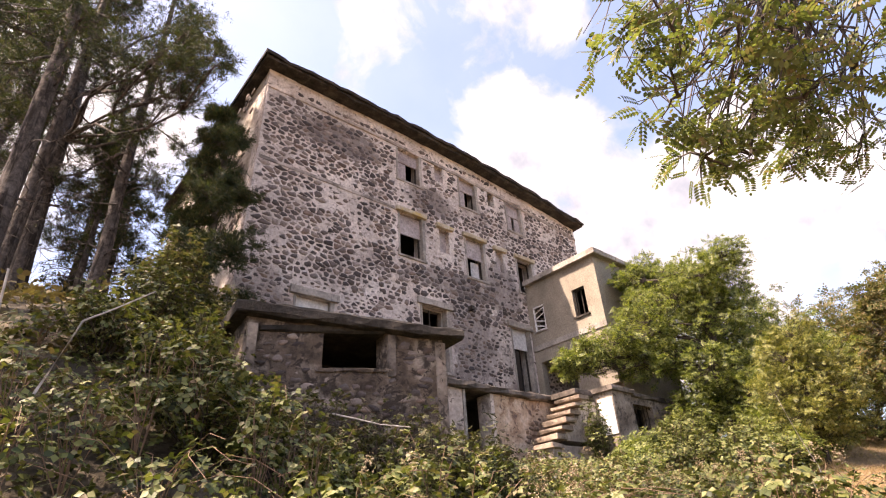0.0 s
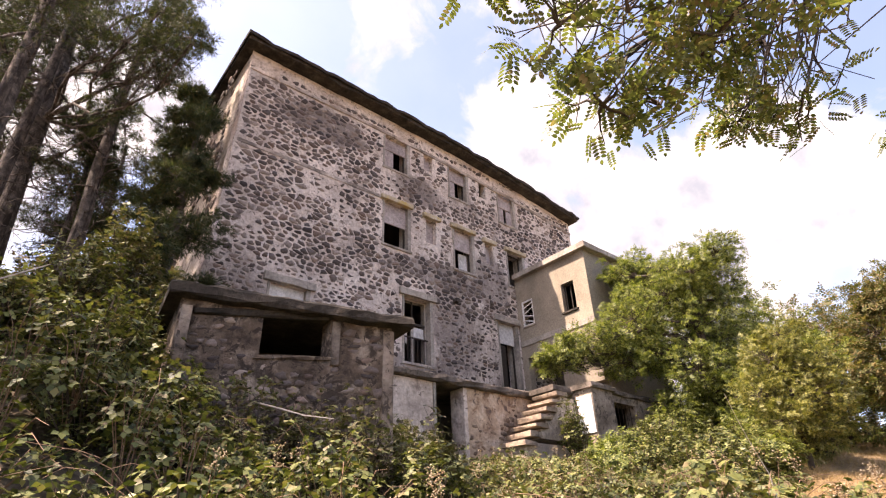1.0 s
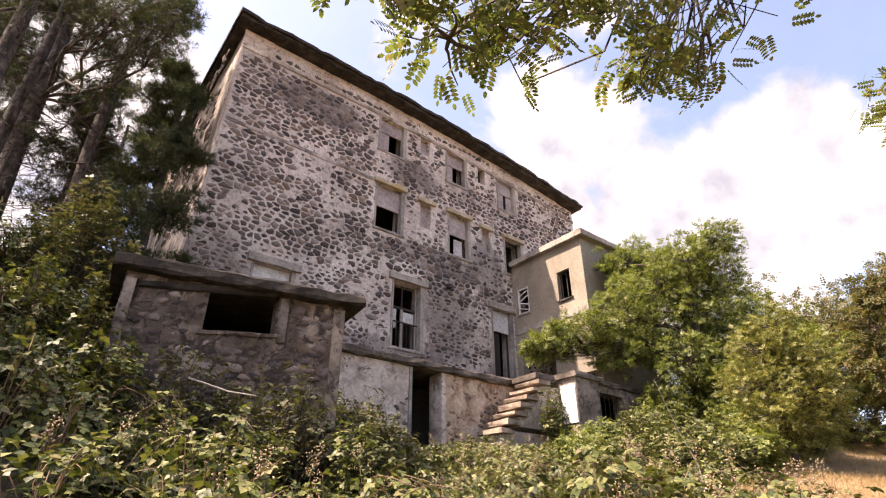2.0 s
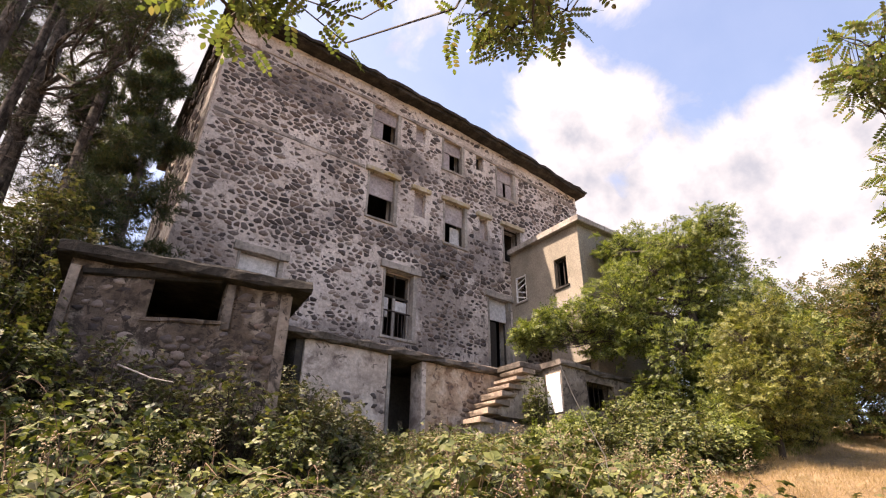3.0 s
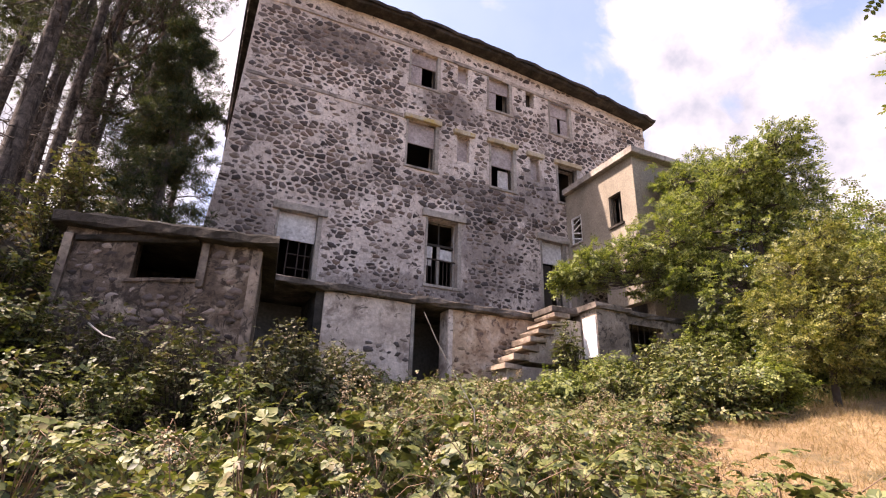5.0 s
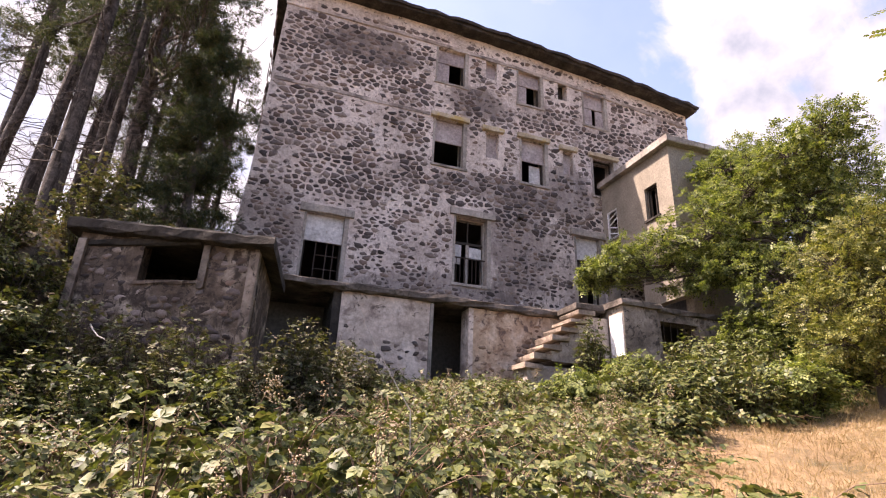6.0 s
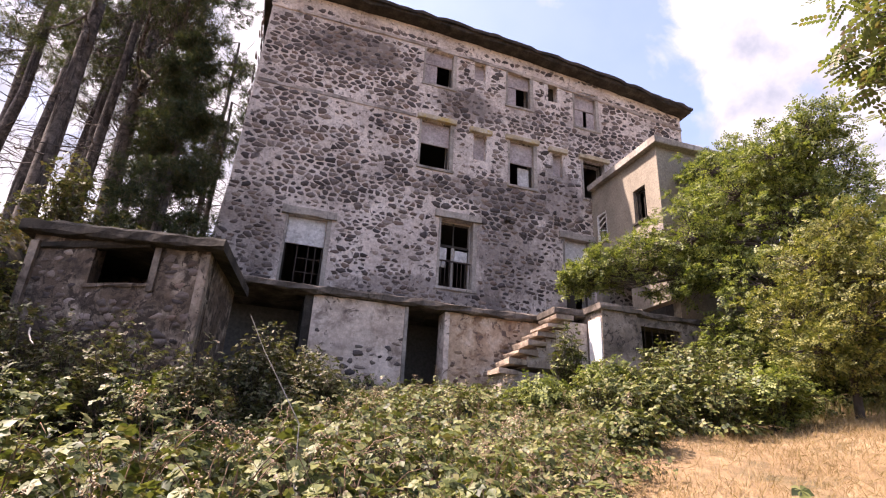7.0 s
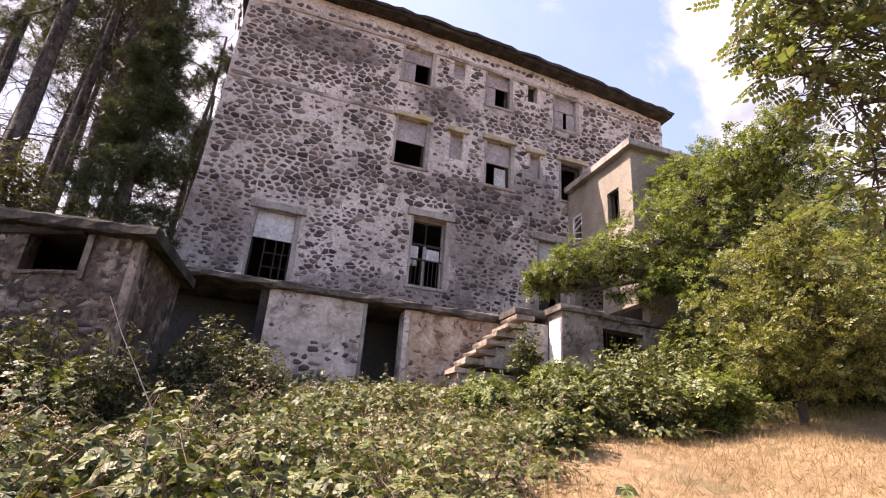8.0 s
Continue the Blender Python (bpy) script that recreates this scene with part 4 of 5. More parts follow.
# a tree beside the path, and the boughs that another one hangs over it
tree("robinia_tree", g(3.0, -14.7), (2.6, -14.5, 3.0), 0.12,
     [(0.1, -13.9, -0.3, 0.45), (0.3, -13.8, -0.75, 0.4), (0.65, -13.6, -1.05, 0.42), (-0.05, -13.75, -0.55, 0.35), (0.95, -13.4, -1.35, 0.4), (-0.25, -13.95, -0.25, 0.4), (-0.1, -14.2, 0.05, 0.45), (-0.4, -14.0, 0.15, 0.4), (0.6, -13.8, 0.1, 0.5), (1.3, -13.7, -0.6, 0.5), (0.9, -13.7, 0.9, 0.5), (-1.8, -14.15, 0.75, 0.35), (-1.4, -14.15, 0.6, 0.4), (-1.85, -14.0, 0.5, 0.25), (-1.0, -14.1, 1.2, 0.5)],
     PINNATE_NEAR, robinia_near, twig_bark, 62, 0.185, "robinia tree with small oval leaflets beside the meadow", 27, clumps=20, droop=0.5, limb_r=0.12, spread=0.26)
tree("robinia_tree", g(1.6, -15.6), (0.2, -15.1, 5.6), 0.17,
     [(-8.13, -13.11, -1.01, 0.21), (-7.89, -13.28, -0.98, 0.28), (-7.71, -13.14, -1.29, 0.24), (-7.64, -13.53, -0.98, 0.32), (-7.43, -13.35, -1.19, 0.28), (-7.22, -13.0, -1.4, 0.24), (-6.94, -13.18, -1.38, 0.18), (-7.29, -13.7, -0.98, 0.32), (-6.94, -13.56, -1.19, 0.28), (-5.98, -13.43, -0.92, 0.29), (-5.78, -13.31, -0.9, 0.18), (-6.94, -13.84, -1.19, 0.29), (-5.98, -13.67, -1.06, 0.26), (-6.77, -13.39, -1.08, 0.21)],
     PINNATE_NEAR, robinia_near, twig_bark, 58, 0.15, "overhanging robinia boughs with small oval leaflets", 24, clumps=16, droop=0.4, limb_r=0.06, arch=1.9, spread=0.3)


def pine(x, y, height, radius, seed, first=0.45, n=14, wide=2.6, more=(), leaves=560, label="tall dark pine with furrowed grey bark"):
    r = random.Random(seed)
    b = g(x, y)
    lobes = []
    for i in range(n):
        z = b[2] + height * (first + (1 - first) * (i + 0.5) / n)
        a, d = r.uniform(0, 6.28), wide * (1.1 - 0.6 * i / n) * r.uniform(0.4, 1.0)
        lobes.append((x + d * math.cos(a), y + d * math.sin(a), z, r.uniform(0.55, 1.15)))
    lobes += more
    t = tree("pine_tree", b, (x + r.uniform(-0.3, 0.3), y + r.uniform(-0.3, 0.3), b[2] + height), radius, lobes,
             NEEDLES, pine_needle, bark, leaves, 0.21, label, seed, clumps=26, droop=0.0, group="pines beside the house", tip=1.2, limb_r=0.16, spread=0.2)
    # bare lower branches that droop from the trunk, each with a few side twigs
    rng = np.random.default_rng(seed + 500)
    dead = []
    for _ in range(34):
        z = height * rng.uniform(0.12, 0.7)
        a, q = rng.uniform(0, 6.28), rng.uniform(0.7, 2.3)
        e = np.array((q * math.cos(a), q * math.sin(a), z + rng.uniform(-0.9, 0.5)))
        br = bent((0, 0, z), e, rng, 0.3, 8)
        dead.append(tube_arrays(br, np.linspace(0.03, 0.006, 8), 4))
        for k in rng.integers(2, 8, 5):
            dead.append(tube_arrays(bent(br[k], br[k] + rng.normal(0, 0.35, 3) - (0, 0, 0.2), rng, 0.3, 4), np.linspace(0.011, 0.004, 4), 3))
    tagged(link_mesh("deadwood", array_mesh("deadwood", *join_arrays(dead)), bark, t, "bare grey lower branches"), kind="stuff")
    return t


for i, (x, y, hgt, rad, first) in enumerate([(-14.4, 8.8, 21, 0.34, 0.4), (-13.3, 10.3, 20, 0.24, 0.4), (-12.4, 8.4, 19, 0.2, 0.4), (-15.9, 8.6, 20, 0.26, 0.4), (-17.5, 12.1, 21, 0.3, 0.35), (-10.45, 6.2, 20, 0.36, 0.35), (-10.9, 4.6, 18, 0.22, 0.35), (-7.7, 10.2, 13, 0.2, 0.2), (-11.8, 13.0, 17, 0.2, 0.3), (-8.6, 14.0, 14, 0.2, 0.2), (-14.5, 15.0, 17, 0.22, 0.3), (-14.0, -0.5, 19, 0.3, 0.3), (-16.5, -3.0, 19, 0.3, 0.3), (-18.0, 1.5, 20, 0.3, 0.3), (-14.6, -6.4, 17, 0.3, 0.3), (-11.2, 2.0, 19, 0.3, 0.35), (-8.6, 4.0, 15, 0.24, 0.35)]):
    reach = [(-7.6, 1.5, 10.5, 0.7), (-8.2, 1.0, 12.0, 0.9), (-8.8, 2.0, 9.2, 0.9), (-8.4, 1.5, 14.0, 1.0), (-9.4, 1.0, 11.0, 0.9), (-7.9, 0.8, 12.8, 0.7), (-8.1, -0.5, 9.6, 0.8), (-7.7, -1.5, 9.4, 0.6), (-8.6, -1.0, 10.6, 0.9), (-7.6, -0.6, 10.6, 0.6)] if i == 5 else []
    pine(x, y, hgt, rad, 60 + i, first, 14 if i < 11 else 12, 2.3, reach, 360 if i < 11 else 240)
pine(-8.9, 6.0, 8.0, 0.12, 80, 0.12, 12, 1.3, [], 420, "young bushy pine with low dark boughs")
tree("cypress_tree", g(-7.15, -1.7), (-7.1, -1.5, 8.0), 0.17,
     [(-7.15 + (0.95 - 0.055 * k) * math.cos(2.1 * k), -1.6 + (0.95 - 0.055 * k) * math.sin(2.1 * k), -0.2 + 0.6 * k, 1.0 - 0.045 * k) for k in range(14)],
     NEEDLES, pine_needle, bark, 900, 0.19, "dense dark conifer against the house corner", 90, clumps=40, droop=0.0, tip=1.2, spread=0.2)


# ---- bramble thicket ----
def thicket_height(x, y):
    """How high the brambles stand over the ground: mounds, lower towards the house and at the edges."""
    depth = y - front_edge(x)
    side = smooth((right_edge(y) - x) / 1.0)
    mound = 0.6 * noise.noise((x * 0.42, y * 0.42, 1.7)) + 0.3 * noise.noise((x * 1.3, y * 1.3, 4.2))
    back = 1.05 - 0.65 * smooth((depth - 1.8) / 2.6)
    if x < -7.4:
        back = 0.55
    h = max(0.12, (back + 1.35 * mound) * (0.3 + 0.7 * smooth(depth / 0.8)) * (0.25 + 0.75 * side))
    if x > -5.5:
        h = min(h, 0.95 - 0.13 * (x + 5.5) + 0.15 * noise.noise((x * 2.0, y * 2.0, 9.0)))
    return max(0.12, h)


def in_thicket(x, y):
    if y < front_edge(x) + 0.9 * smooth((-9.2 - x) / 0.8) or x > right_edge(y) or y > -4.2 - 2.2 * smooth((-6.6 - x) / 1.0):
        return False
    c, s = math.cos(radians(27)), math.sin(radians(27))
    u, v = (x + 4.9) * c - (y + 7.68) * s, (x + 4.9) * s + (y + 7.68) * c
    return not (-3.2 < u < 0.15 and -0.1 < v < 3.0)


def brambles():
    """Domed clumps of arching canes: leaves close over each dome, dark gaps with bare canes stay between."""
    rng = np.random.default_rng(5)
    domes, canes, tops = [], [], []
    tries = 0
    while len(domes) < 420 and tries < 60000:
        tries += 1
        x, y = rng.uniform(-12.8, 7.5), rng.uniform(-14.6, -4.4)
        depth = y - front_edge(x)
        r = rng.uniform(0.3, 0.7) * (1.0 if depth < 3 else 0.85)
        if not in_thicket(x, y) or any((x - q[0]) ** 2 + (y - q[1]) ** 2 < (0.7 * (r + q[2])) ** 2 for q in domes):
            continue
        domes.append((x, y, r, thicket_height(x, y) * rng.uniform(0.78, 1.3)))
    P, N, S, near = [], [], [], []
    for x, y, r, h in domes:
        z0, depth = lift(x, y), y - front_edge(x)
        n = int((230 if depth < 1.9 else 250 if depth < 3.5 else 210) * (r * r + 0.6 * r * h))
        lump = rng.uniform(0, 20, 3)
        for _ in range(n):
            d = rng.normal(0, 1, 3) * (1, 1, 0.9)
            d[2] = abs(d[2]) - 0.02
            d /= np.linalg.norm(d)
            k = rng.uniform(0.8, 1.06) + 0.34 * noise.noise((d[0] * 1.8 + lump[0], d[1] * 1.8 + lump[1], d[2] * 1.8 + lump[2]))
            p = np.array((x, y, z0 + 0.35 * h)) + d * (r * 1.1, r * 1.1, 0.68 * h) * k
            if p[2] < z0 + 0.03:
                continue
            P.append(p)
            N.append(d * (0.9, 0.9, 0.7) + (0, 0, 0.55))
            S.append(rng.uniform(0.042, 0.092) if depth < 1.9 else rng.uniform(0.036, 0.072))
            near.append(depth < 1.9 and x > -8.5)
        for _ in range(int(6 + 14 * r)):
            a, reach, f = rng.uniform(0, 6.28), r * rng.uniform(0.4, 1.7), rng.uniform(1.4, 2.5)
            t = np.linspace(0, 1, 7)
            pts = np.stack([x + reach * math.cos(a) * t ** 1.3, y + reach * math.sin(a) * t ** 1.3, z0 + h * rng.uniform(0.75, 1.12) * np.sin(t * f)], axis=1) + rng.normal(0, 0.015, (7, 3))
            canes.append(tube_arrays(pts, np.linspace(0.006, 0.002, 7), 3))
            for q in rng.uniform(0.45, 1.0, 5):
                i = min(int(q * 6), 5)
                P.append(pts[i] + rng.normal(0, 0.05, 3))
                N.append((rng.normal(0, 0.4), rng.normal(-0.2, 0.4), 1.0))
                S.append(rng.uniform(0.03, 0.06))
                near.append(depth < 1.9 and x > -8.5)
        for _ in range(rng.poisson(1.1 if depth < 3 else 0.5)):
            # upright flowering shoot with small leaves
            bx, by = x + rng.normal(0, r * 0.5), y + rng.normal(0, r * 0.5)
            b = np.array((bx, by, z0 + h * 0.8))
            e = b + np.array((rng.normal(0, 0.07), rng.normal(0, 0.07), rng.uniform(0.2, 0.42)))
            sh = bent(b, e, rng, 0.1, 5)
            canes.append(tube_arrays(sh, np.linspace(0.004, 0.0015, 5), 3))
            for q in rng.uniform(0.1, 0.8, 6):
                P.append(b + (e - b) * q + rng.normal(0, 0.03, 3))
                N.append((rng.normal(0, 0.6), rng.normal(-0.2, 0.6), 0.8))
                S.append(rng.uniform(0.022, 0.042))
                near.append(False)
            tops.append(e)
    # low trailing leaves on the ground between the clumps
    low = 0
    while low < 9000:
        x, y = rng.uniform(-12.8, 7.5), rng.uniform(-14.6, -4.4)
        if in_thicket(x, y):
            P.append(np.array((x, y, lift(x, y) + abs(rng.normal(0.05, 0.12)))))
            N.append((rng.normal(0, 0.3), rng.normal(-0.2, 0.3), 1.0))
            S.append(rng.uniform(0.035, 0.075))
            near.append(False)
            low += 1
    P, N, S, near = np.array(P), np.array(N), np.array(S), np.array(near)
    piece = near & (P[:, 0] > -6.4) & (P[:, 0] < -2.2) & np.array([p[1] < front_edge(p[0]) + 0.9 for p in P])
    piece &= np.cumsum(piece) <= 290
    v, f = scatter(BRAMBLE, P[near & ~piece], S[near & ~piece], rng, N[near & ~piece], 0.3)
    th = tagged(link_mesh("bramble_thicket", array_mesh("bramble_thicket", v, f), bramble_leaf), "dense bramble thicket with pale green toothed leaves", "brambles", kind="stuff")
    v, f = scatter(BRAMBLE_FAR, P[~near], S[~near] * 1.1, rng, N[~near], 0.35)
    tagged(link_mesh("bramble_slope", array_mesh("bramble_slope", v, f), bramble_leaf), "brambles covering the slope below the walls", "brambles", kind="stuff")
    tagged(link_mesh("bramble_canes", array_mesh("bramble_canes", *join_arrays(canes)), cane_mat), "thin brown arching bramble canes", "bramble canes", kind="stuff")
    me = array_mesh("leaf", *BRAMBLE)
    me.materials.append(bramble_leaf)
    for p, n, s in zip(P[piece], N[piece], S[piece]):
        ob = new("leaf", me)
        ob.parent = th
        ob.matrix_basis = Matrix.Translation(p) @ Vector(n).to_track_quat("Z", "Y").to_matrix().to_4x4() @ Matrix.Rotation(rng.uniform(0, 6.28), 4, "Z") @ Matrix.Diagonal((s, s, s, 1))
    # dry flower panicles
    Q = []
    for p in tops:
        m = rng.integers(24, 56)
        z = rng.uniform(-0.1, 0.06, m)
        Q.append(p + np.stack([rng.normal(0, 0.026, m), rng.normal(0, 0.026, m), z], axis=1))
    Q = np.concatenate(Q)
    tv = np.array([(-1, 0, 0), (1, 0, 0), (0, 1, 0), (0, 0.3, 0.9)])
    v, f = scatter((tv, np.array([(0, 1, 2), (0, 3, 1), (1, 3, 2), (0, 2, 3)])), Q, rng.uniform(0.006, 0.013, len(Q)), rng, None, 1.0)
    tagged(link_mesh("bramble_panicles", array_mesh("bramble_panicles", v, f), bramble_flower), "dried cream-brown bramble flower heads", "flower heads", kind="stuff")


brambles()


def grass():
    rng = np.random.default_rng(9)
    for name, count, mat, lo, hi, label in (("dry_grass", 150000, dry_grass, 0.04, 0.17, "sunburnt yellow meadow grass"), ("green_grass", 24000, green_grass, 0.1, 0.28, "rough straw-green grass below the walls")):
        P = []
        while len(P) < count:
            if name == "dry_grass":
                x, y = rng.uniform(-12, 16), rng.uniform(-17.5, -5)
                if (x < right_edge(y) - 0.3 and y > front_edge(x)) or noise.noise((x * 0.55, y * 0.55, 2.2)) + rng.normal(0, 0.2) < -0.3:
                    continue
                if rng.random() > 1.2 - 0.07 * (x - right_edge(y)) - 0.02 * (y + 17):
                    continue
            else:
                x, y = rng.uniform(-6, 9), rng.uniform(-9.5, -4.2)
                if rng.random() > 0.4 + 0.6 * smooth((y + 8) / 3) and x < right_edge(y):
                    continue
            P.append((x, y, lift(x, y)))
        P = np.array(P)
        tv = np.array([(-0.025, 0, 0), (0.025, 0, 0), (0.0, 0.12, 1.0)])
        v, f = scatter((tv, np.array([(0, 1, 2)])), P, rng.uniform(lo, hi, len(P)), rng, None, 0.75 if name == "dry_grass" else 0.35)
        tagged(link_mesh(name, array_mesh(name, v, f), mat), label, "grass", kind="stuff")


grass()


def shrub(x, y, w, h, stems, label, seed, template, mat, size, per=16):
    """Many thin stems that fan out from one root and bend over, with leaves along their upper part."""
    rng = np.random.default_rng(seed)
    z0 = lift(x, y)
    sh = thing("shrub", (x, y, z0), label, "shrub")
    wood, P, N, W = [], [], [], []
    for _ in range(stems):
        a, q = rng.uniform(0, 6.28), rng.uniform(0.15, 1.0) ** 0.7
        top = h * (1.08 - 0.55 * q * q) * rng.uniform(0.7, 1.1)
        e = np.array((w * q * math.cos(a), w * q * math.sin(a), top))
        st = bent((0.12 * e[0], 0.12 * e[1], -0.1), e, rng, 0.22, 7)
        st[:, 2] += 0.16 * h * np.sin(np.linspace(0, 1, 7) * math.pi)
        wood.append(tube_arrays(st, np.linspace(0.011, 0.002, 7), 3))
        for k in rng.uniform(0.08, 1.0, per):
            i = min(int(k * 6), 5)
            P.append(st[i] + (st[i + 1] - st[i]) * (k * 6 - i) + rng.normal(0, 0.05, 3))
            d = np.array((e[0], e[1], 0.5 * h)) / (math.hypot(w, h) + 0.01)
            N.append(d + (0, 0, 0.7))
            W.append(rng.normal(0, 1, 3) + d)
    P = np.array(P)
    v, f = scatter(template, P, size * rng.uniform(0.65, 1.2, len(P)), rng, N, 0.45, W)
    tagged(link_mesh("brushwood", array_mesh("brushwood", *join_arrays(wood)), twig_bark, sh), kind="stuff")
    tagged(link_mesh("foliage", array_mesh("foliage", v, f), mat, sh), kind="stuff")
    return sh


for k, (x, y, w, h, n) in enumerate(((7.0, -6.0, 1.1, 2.2, 80), (8.6, -6.3, 1.2, 2.7, 90), (10.2, -5.8, 1.3, 2.8, 90), (5.9, -6.2, 0.9, 1.6, 70))):
    shrub(x, y, w, h, n, "young robinia suckers under the trees", 171 + k, PINNATE_FAR, robinia_leaf, 0.17, 20)
SHADY = "dark shrub growing in the shade of the walls"
for k, (x, y, w, h, n) in enumerate(((-3.9, -4.9, 0.8, 1.5, 60), (-3.3, -5.4, 0.7, 1.1, 50), (-4.0, -6.2, 0.7, 1.3, 60), (-3.0, -6.0, 0.6, 0.9, 45), (-3.6, -7.2, 0.6, 0.8, 45), (-4.75, -8.3, 0.55, 1.25, 45), (-5.5, -8.0, 0.6, 1.55, 50), (-6.1, -7.7, 0.6, 1.6, 50), (-6.8, -7.4, 0.6, 1.7, 50))):
    shrub(x, y, w, h, n, SHADY, 101 + k, BRAMBLE_FAR, ivy_leaf, 0.055, 20)
for k, (x, y, w, h, n) in enumerate(((-7.6, -7.0, 0.6, 1.2, 50), (-8.2, -6.4, 0.7, 1.0, 50), (-8.8, -5.8, 0.8, 0.9, 50), (-9.4, -6.8, 0.8, 0.8, 50), (-5.1, -8.7, 0.6, 0.9, 50), (-6.3, -8.5, 0.6, 1.05, 55), (-7.1, -8.1, 0.65, 1.0, 55), (-7.9, -7.6, 0.7, 1.0, 55), (-8.6, -7.2, 0.7, 0.9, 55), (-7.4, -9.0, 0.7, 0.85, 55), (-8.6, -8.4, 0.7, 0.75, 55))):
    shrub(x, y, w, h, n, "sunlit brambles climbing the bank beside the shed", 151 + k, BRAMBLE_FAR, bramble_leaf, 0.06)
for k, (x, y, w, h, n) in enumerate(((-7.5, -4.7, 0.8, 2.9, 80), (-8.2, -4.0, 0.8, 2.6, 70), (-6.9, -3.6, 0.8, 3.6, 80), (-6.4, -2.4, 0.6, 3.4, 60))):
    shrub(x, y, w, h, n, "tall dark bush behind the shed", 161 + k, BRAMBLE_FAR, ivy_leaf, 0.075, 26)
shrub(2.3, -5.35, 0.5, 1.55, 60, "climbing shrub beside the stone steps", 121, BRAMBLE_FAR, bramble_leaf, 0.06)
EDGE = "leafy shrub at the edge of the meadow"
for k, (x, y, w, h, n) in enumerate(((4.6, -6.3, 0.9, 1.2, 60), (3.3, -7.0, 0.8, 1.15, 70), (2.5, -6.4, 0.7, 0.95, 60), (1.2, -9.2, 0.6, 0.65, 55), (2.2, -9.3, 0.7, 0.85, 65), (3.1, -9.5, 0.7, 0.9, 65), (2.3, -8.6, 0.7, 1.0, 65), (2.6, -7.8, 0.7, 0.8, 60), (0.6, -7.2, 0.7, 0.6, 50), (1.6, -7.6, 0.7, 0.7, 50), (3.9, -8.3, 0.8, 1.1, 60), (5.6, -8.6, 0.9, 1.3, 70), (0.4, -9.9, 0.45, 0.5, 45), (6.8, -9.2, 0.8, 1.1, 60))):
    shrub(x, y, w, h, n, EDGE, 131 + k, (BRAMBLE_FAR, OVAL_SPRIG)[k % 3 == 2], (bramble_leaf, robinia_leaf)[k % 3 == 2], (0.062, 0.16)[k % 3 == 2], 17)


def undergrowth():
    """Withered brush on the bank under the pines."""
    rng = np.random.default_rng(31)
    P = []
    while len(P) < 7000:
        x, y = rng.uniform(-17, -6.8), rng.uniform(-7.0, 9.0)
        if x > -7.6 and y < -4.5:
            continue
        P.append((x, y, lift(x, y) + abs(rng.normal(0, 0.22)) * (0.6 + noise.noise((x, y, 3.0)))))
    P = np.array(P)
    v, f = scatter(TRIFOLIATE, P, rng.uniform(0.06, 0.13, len(P)), rng, None, 0.8)
    tagged(link_mesh("undergrowth", array_mesh("undergrowth", v, f), dry_brush), "withered brown undergrowth on the bank", "undergrowth", kind="stuff")


undergrowth()


def stick(name, points, r, mat, label, category="dead branch"):
    v, f = tube_arrays(points, np.linspace(r, r * 0.45, len(points)), 6)
    return tagged(link_mesh(name, array_mesh(name, v, f), mat), label, category)


stick("dead_branch", [(-3.62, -11.9, -3.6), (-3.66, -11.9, -2.95), (-3.82, -11.88, -2.7), (-3.95, -11.88, -2.5), (-4.07, -11.88, -2.28)], 0.005, dry_cane, "bleached dead stem rising from the brambles")
stick("dead_branch", [(-10.33, -9.0, -3.0), (-10.36, -9.0, -2.1), (-10.42, -9.02, -1.38)], 0.02, dry_cane, "pale dead stake on the bank")
stick("dead_branch", [(-10.0, -8.6, -2.2), (-9.8, -8.5, -1.5), (-9.55, -8.3, -1.25), (-9.2, -8.1, -0.9)], 0.014, dry_cane, "grey dead bough leaning in the brambles")
stick("dead_branch", [(-6.78, -7.62, -1.84), (-6.66, -7.95, -1.95), (-6.5, -8.3, -2.08), (-6.33, -8.68, -2.17)], 0.013, dry_cane, "pale peeled branch lying before the shed")


# ---- rubble stones of the walls: packed irregular blocks with mortar joints between, standing proud ----
def clipped(poly, nx, ny, d):
    """The part of a convex polygon where nx * x + ny * y < d."""
    out = []
    for (ax, ay), (bx, by) in zip(poly, poly[1:] + poly[:1]):
        da, db = nx * ax + ny * ay - d, nx * bx + ny * by - d
        if da <= 0:
            out.append((ax, ay))
        if (da < 0 < db) or (db < 0 < da):
            k = da / (da - db)
            out.append((ax + (bx - ax) * k, ay + (by - ay) * k))
    return out


def packed(x0, x1, z0, z1, dx, dz, r):
    """Outlines of irregular stones that fill a wall face, as a mason packs them."""
    a = dx / dz
    nx, nz = int((x1 - x0) / dx) + 1, int((z1 - z0) / dz) + 1
    seeds = {}
    for i in range(-1, nx + 1):
        for j in range(-1, nz + 1):
            if r.random() > 0.1:
                seeds[i, j] = (x0 + (i + 0.5 + 0.5 * (j % 2) + r.uniform(-0.42, 0.42)) * dx, (z0 + (j + 0.5 + r.uniform(-0.36, 0.36)) * dz) * a)
    for (i, j), (u, v) in seeds.items():
        if not (x0 < u < x1 and z0 < v / a < z1):
            continue
        q = 1.1 * dx
        poly = [(u - q, v - q), (u + q, v - q), (u + q, v + q), (u - q, v + q)]
        for di in (-2, -1, 0, 1, 2):
            for dj in (-2, -1, 0, 1, 2):
                o = seeds.get((i + di, j + dj))
                if o and (di or dj) and len(poly) > 2:
                    n = (o[0] - u, o[1] - v)
                    poly = clipped(poly, n[0], n[1], n[0] * (o[0] + u) / 2 + n[1] * (o[1] + v) / 2)
        if len(poly) > 2:
            yield [(p, w / a) for p, w in poly]


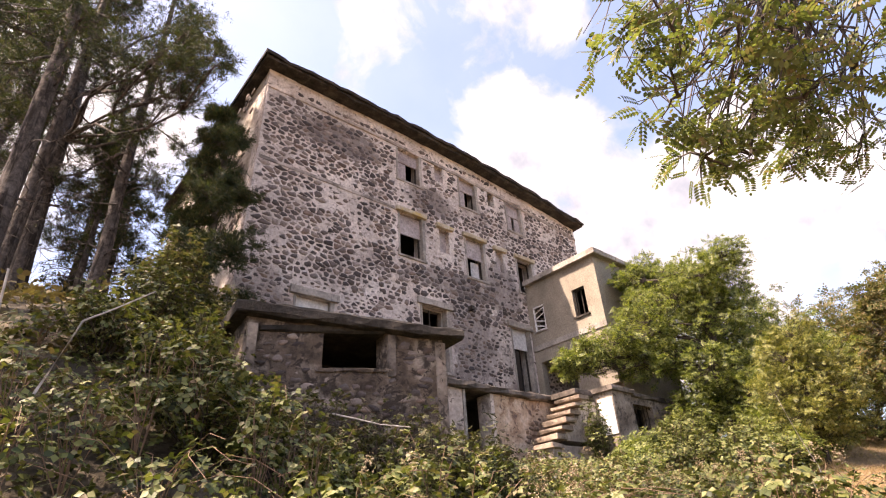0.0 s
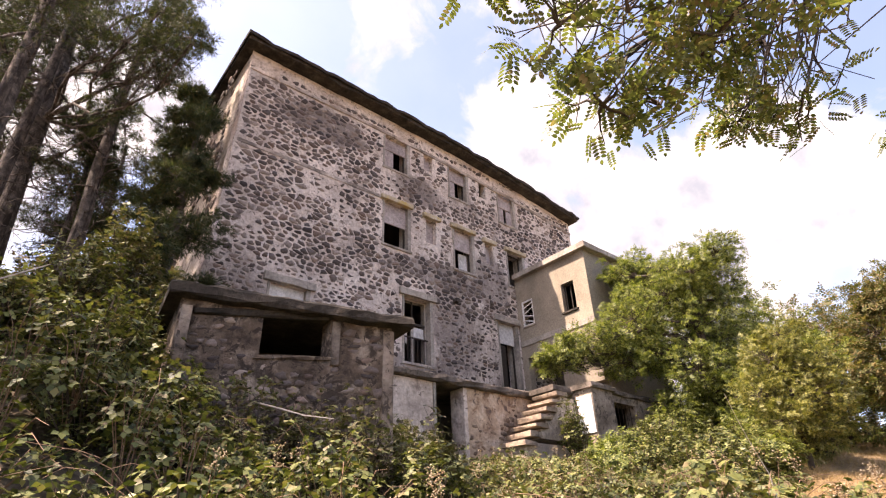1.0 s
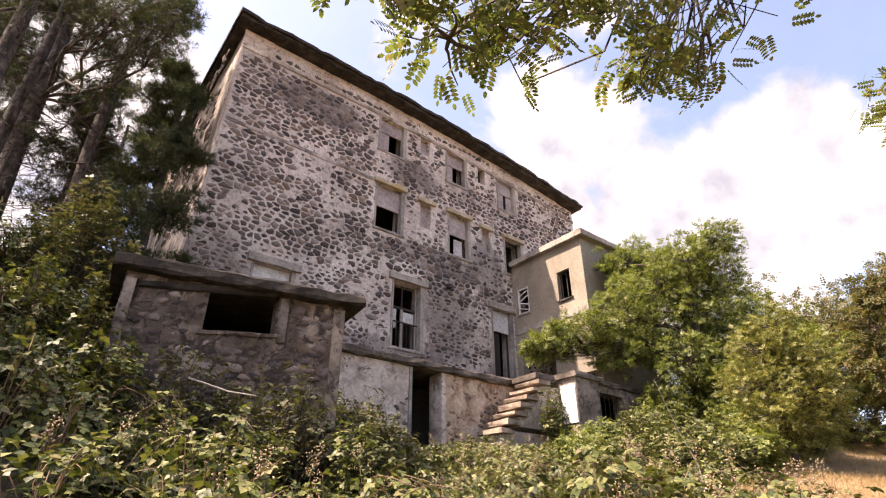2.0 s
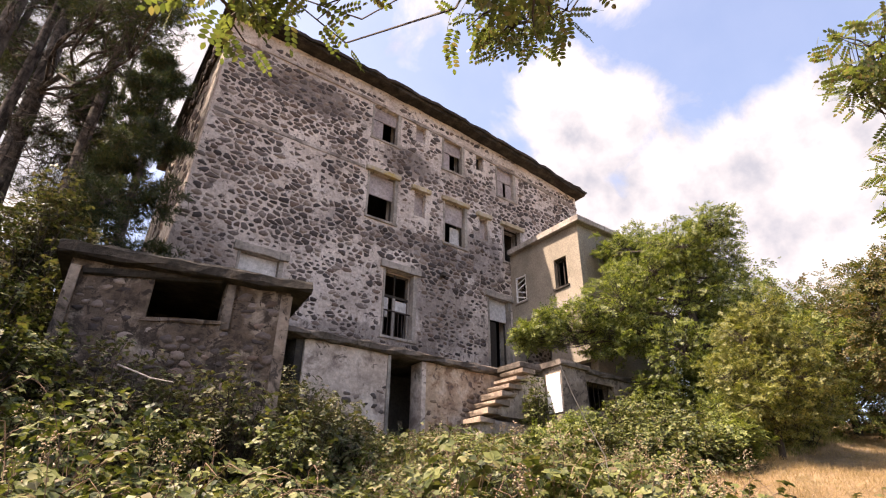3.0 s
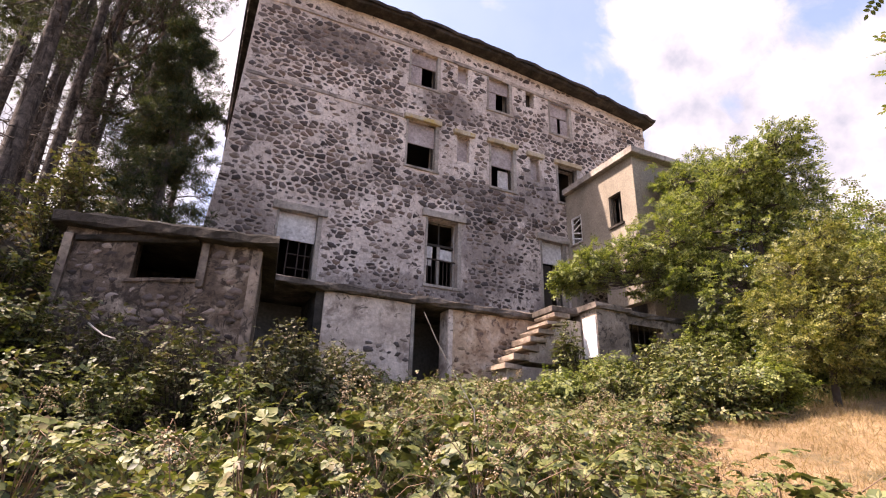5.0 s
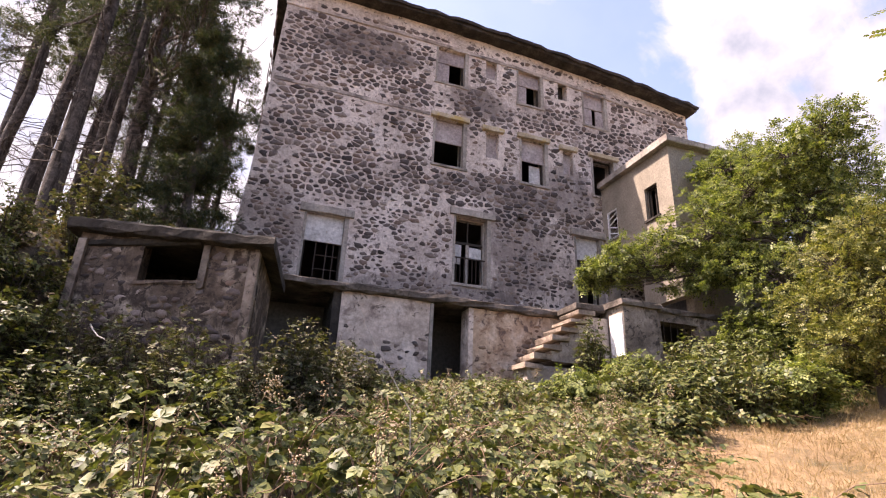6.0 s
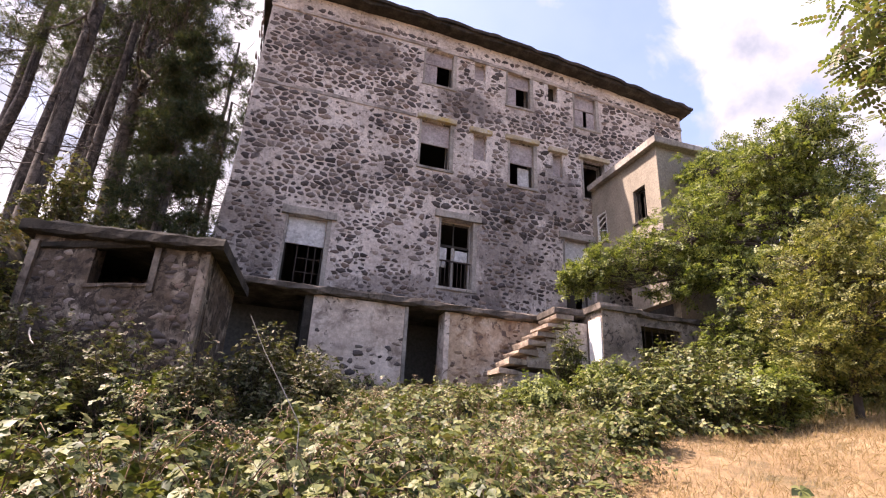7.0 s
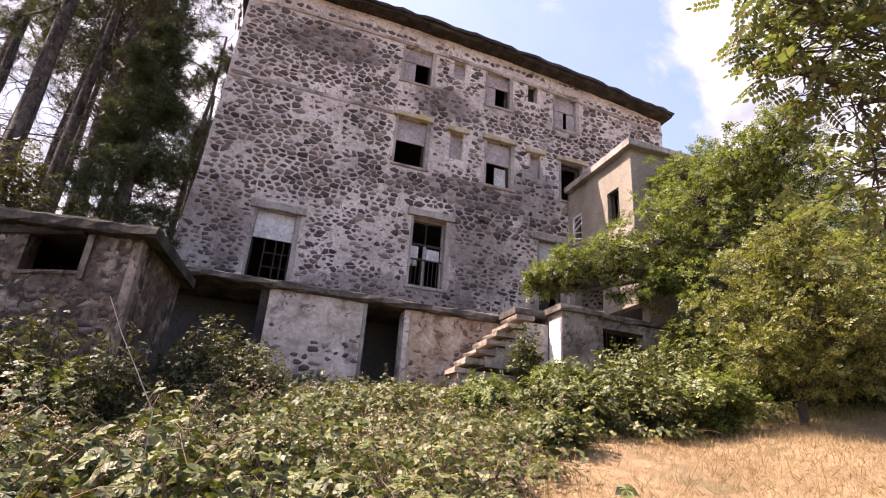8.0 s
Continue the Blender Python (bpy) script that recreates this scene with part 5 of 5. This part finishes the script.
def rubble(parent, m, x0, x1, z0, z1, gaps, seed, near=None, dx=0.33, dz=0.215, fill=0.97, joint=(0.66, 0.86), near_limit=300, mask=0.0, mask_at=-0.2, proud=0.017, stone=None):
    """Stones over a wall face (x along it, z up); m places the face; near (xa, xb, za, zb): those become single pieces."""
    r = random.Random(seed)
    rest, count = [], 0
    for poly in packed(x0, x1, z0, z1, dx, dz, r):
        cx, cz = sum(p for p, _ in poly) / len(poly), sum(q for _, q in poly) / len(poly)
        hide = mask and noise.noise((cx * mask, cz * mask, seed * 0.37)) < mask_at
        if r.random() > (0.5 if hide else fill) or any(a - 0.1 < cx < b + 0.1 and c - 0.06 < cz < d + 0.06 for a, b, c, d in gaps):
            continue
        k = r.uniform(*joint) * (0.7 if hide or r.random() < 0.1 else 1.0)
        pts = []
        for (ax, az), (bx, bz) in zip(poly, poly[1:] + poly[:1]):
            if math.hypot(bx - ax, bz - az) > 0.04:
                for f in (r.uniform(0.08, 0.22), r.uniform(0.4, 0.6), r.uniform(0.78, 0.92)):
                    w = k * r.uniform(0.84, 1.12)
                    pts.append(((ax + (bx - ax) * f - cx) * w, (az + (bz - az) * f - cz) * w))
        n = len(pts)
        if n < 6:
            continue
        h = proud * r.uniform(0.5, 1.2)
        V = [(p, 0.014, q) for p, q in pts] + [(p * 0.95, -h * r.uniform(0.6, 1.0), q * 0.95) for p, q in pts] + [(0.04 * r.uniform(-1, 1), -h * r.uniform(0.7, 1.1), 0.02 * r.uniform(-1, 1))]
        F = []
        for i in range(n):
            j = (i + 1) % n
            F += [(i, j, n + j), (i, n + j, n + i), (n + i, n + j, 2 * n)]
        V, F = np.array(V), np.array(F)
        if near and near[0] < cx < near[1] and near[2] < cz < near[3] and count < near_limit:
            ob = link_mesh("stone", array_mesh("stone", V, F), stone or stone_near, parent)
            ob.matrix_basis = m @ Matrix.Translation((cx, 0, cz))
            count += 1
        else:
            rest.append((V + np.array((cx, 0, cz)), F))
    if rest:
        ob = link_mesh("rubble", array_mesh("rubble", *join_arrays(rest)), stone_far, parent)
        ob.matrix_basis = m
        tagged(ob, "dark rubble stones set in mortar", kind="stuff")


GAPS = [(a - 0.12, b + 0.18, c - 0.12, d + 0.26) for a, b, c, d in OPENINGS]
GAPS += [(HX0, HX1, 11.06, 11.3), (HX0, -0.25, 7.95, 8.14), (HX0, HX0 + 0.95, 11.0, 12.0)]
GAPS += [(-9.0, corner(z + 0.2) + 0.02, z, z + 0.4) for z in np.arange(1.2, 11.4, 0.4)]
rubble(stone_house, Matrix.Identity(4), HX0 - 0.6, HX1 - 0.05, 4.2, 11.5, GAPS, 301, dx=0.27, dz=0.17, mask=0.8, mask_at=-0.4, joint=(0.66, 0.96), fill=0.94)
rubble(stone_house, Matrix.Identity(4), HX0 - 0.6, HX1 - 0.05, 1.4, 4.2, GAPS, 306, near=(-2.6, 3.6, 1.4, 4.2), dx=0.24, dz=0.14, mask=1.5, mask_at=-0.02, joint=(0.5, 1.05), fill=0.9, proud=0.01)
rubble(stone_house, Matrix.Translation((HX0 - 0.02, 6.0, 0)) @ Matrix.Rotation(radians(-90), 4, "Z") @ Matrix.Rotation(0.026, 4, "X"), 0.0, 5.5, 2.0, 11.4, [], 302, fill=0.45)
rubble(SHED, Matrix.Identity(4), -2.75, -0.15, -2.2, -0.44, [(-1.98, -0.75, -1.1, -0.3)], 303, near=(-3, 0, -2.2, -0.3), near_limit=200, fill=0.8, dx=0.19, dz=0.11, mask=1.6, mask_at=-0.05, joint=(0.6, 0.95), proud=0.012)
face = Matrix.Translation((0, -3.856, 0))
rubble(TERRACE, face, -3.05, -1.1, -1.9, 0.05, [(-3.1, -1.0, -0.5, -0.2)], 304, near=(-3.1, -1.0, -2.0, 0.1), near_limit=60, fill=0.42, dx=0.26, dz=0.15, mask=1.3, mask_at=0.12, joint=(0.55, 0.9), proud=0.01)
rubble(TERRACE, face, 0.02, 2.85, -1.9, 0.0, [], 305, near=(0, 3, -2.0, 0.1), near_limit=300, fill=0.72, dx=0.22, dz=0.13, mask=1.1, mask_at=-0.05, joint=(0.55, 1.0), proud=0.01, stone=brown_stone)
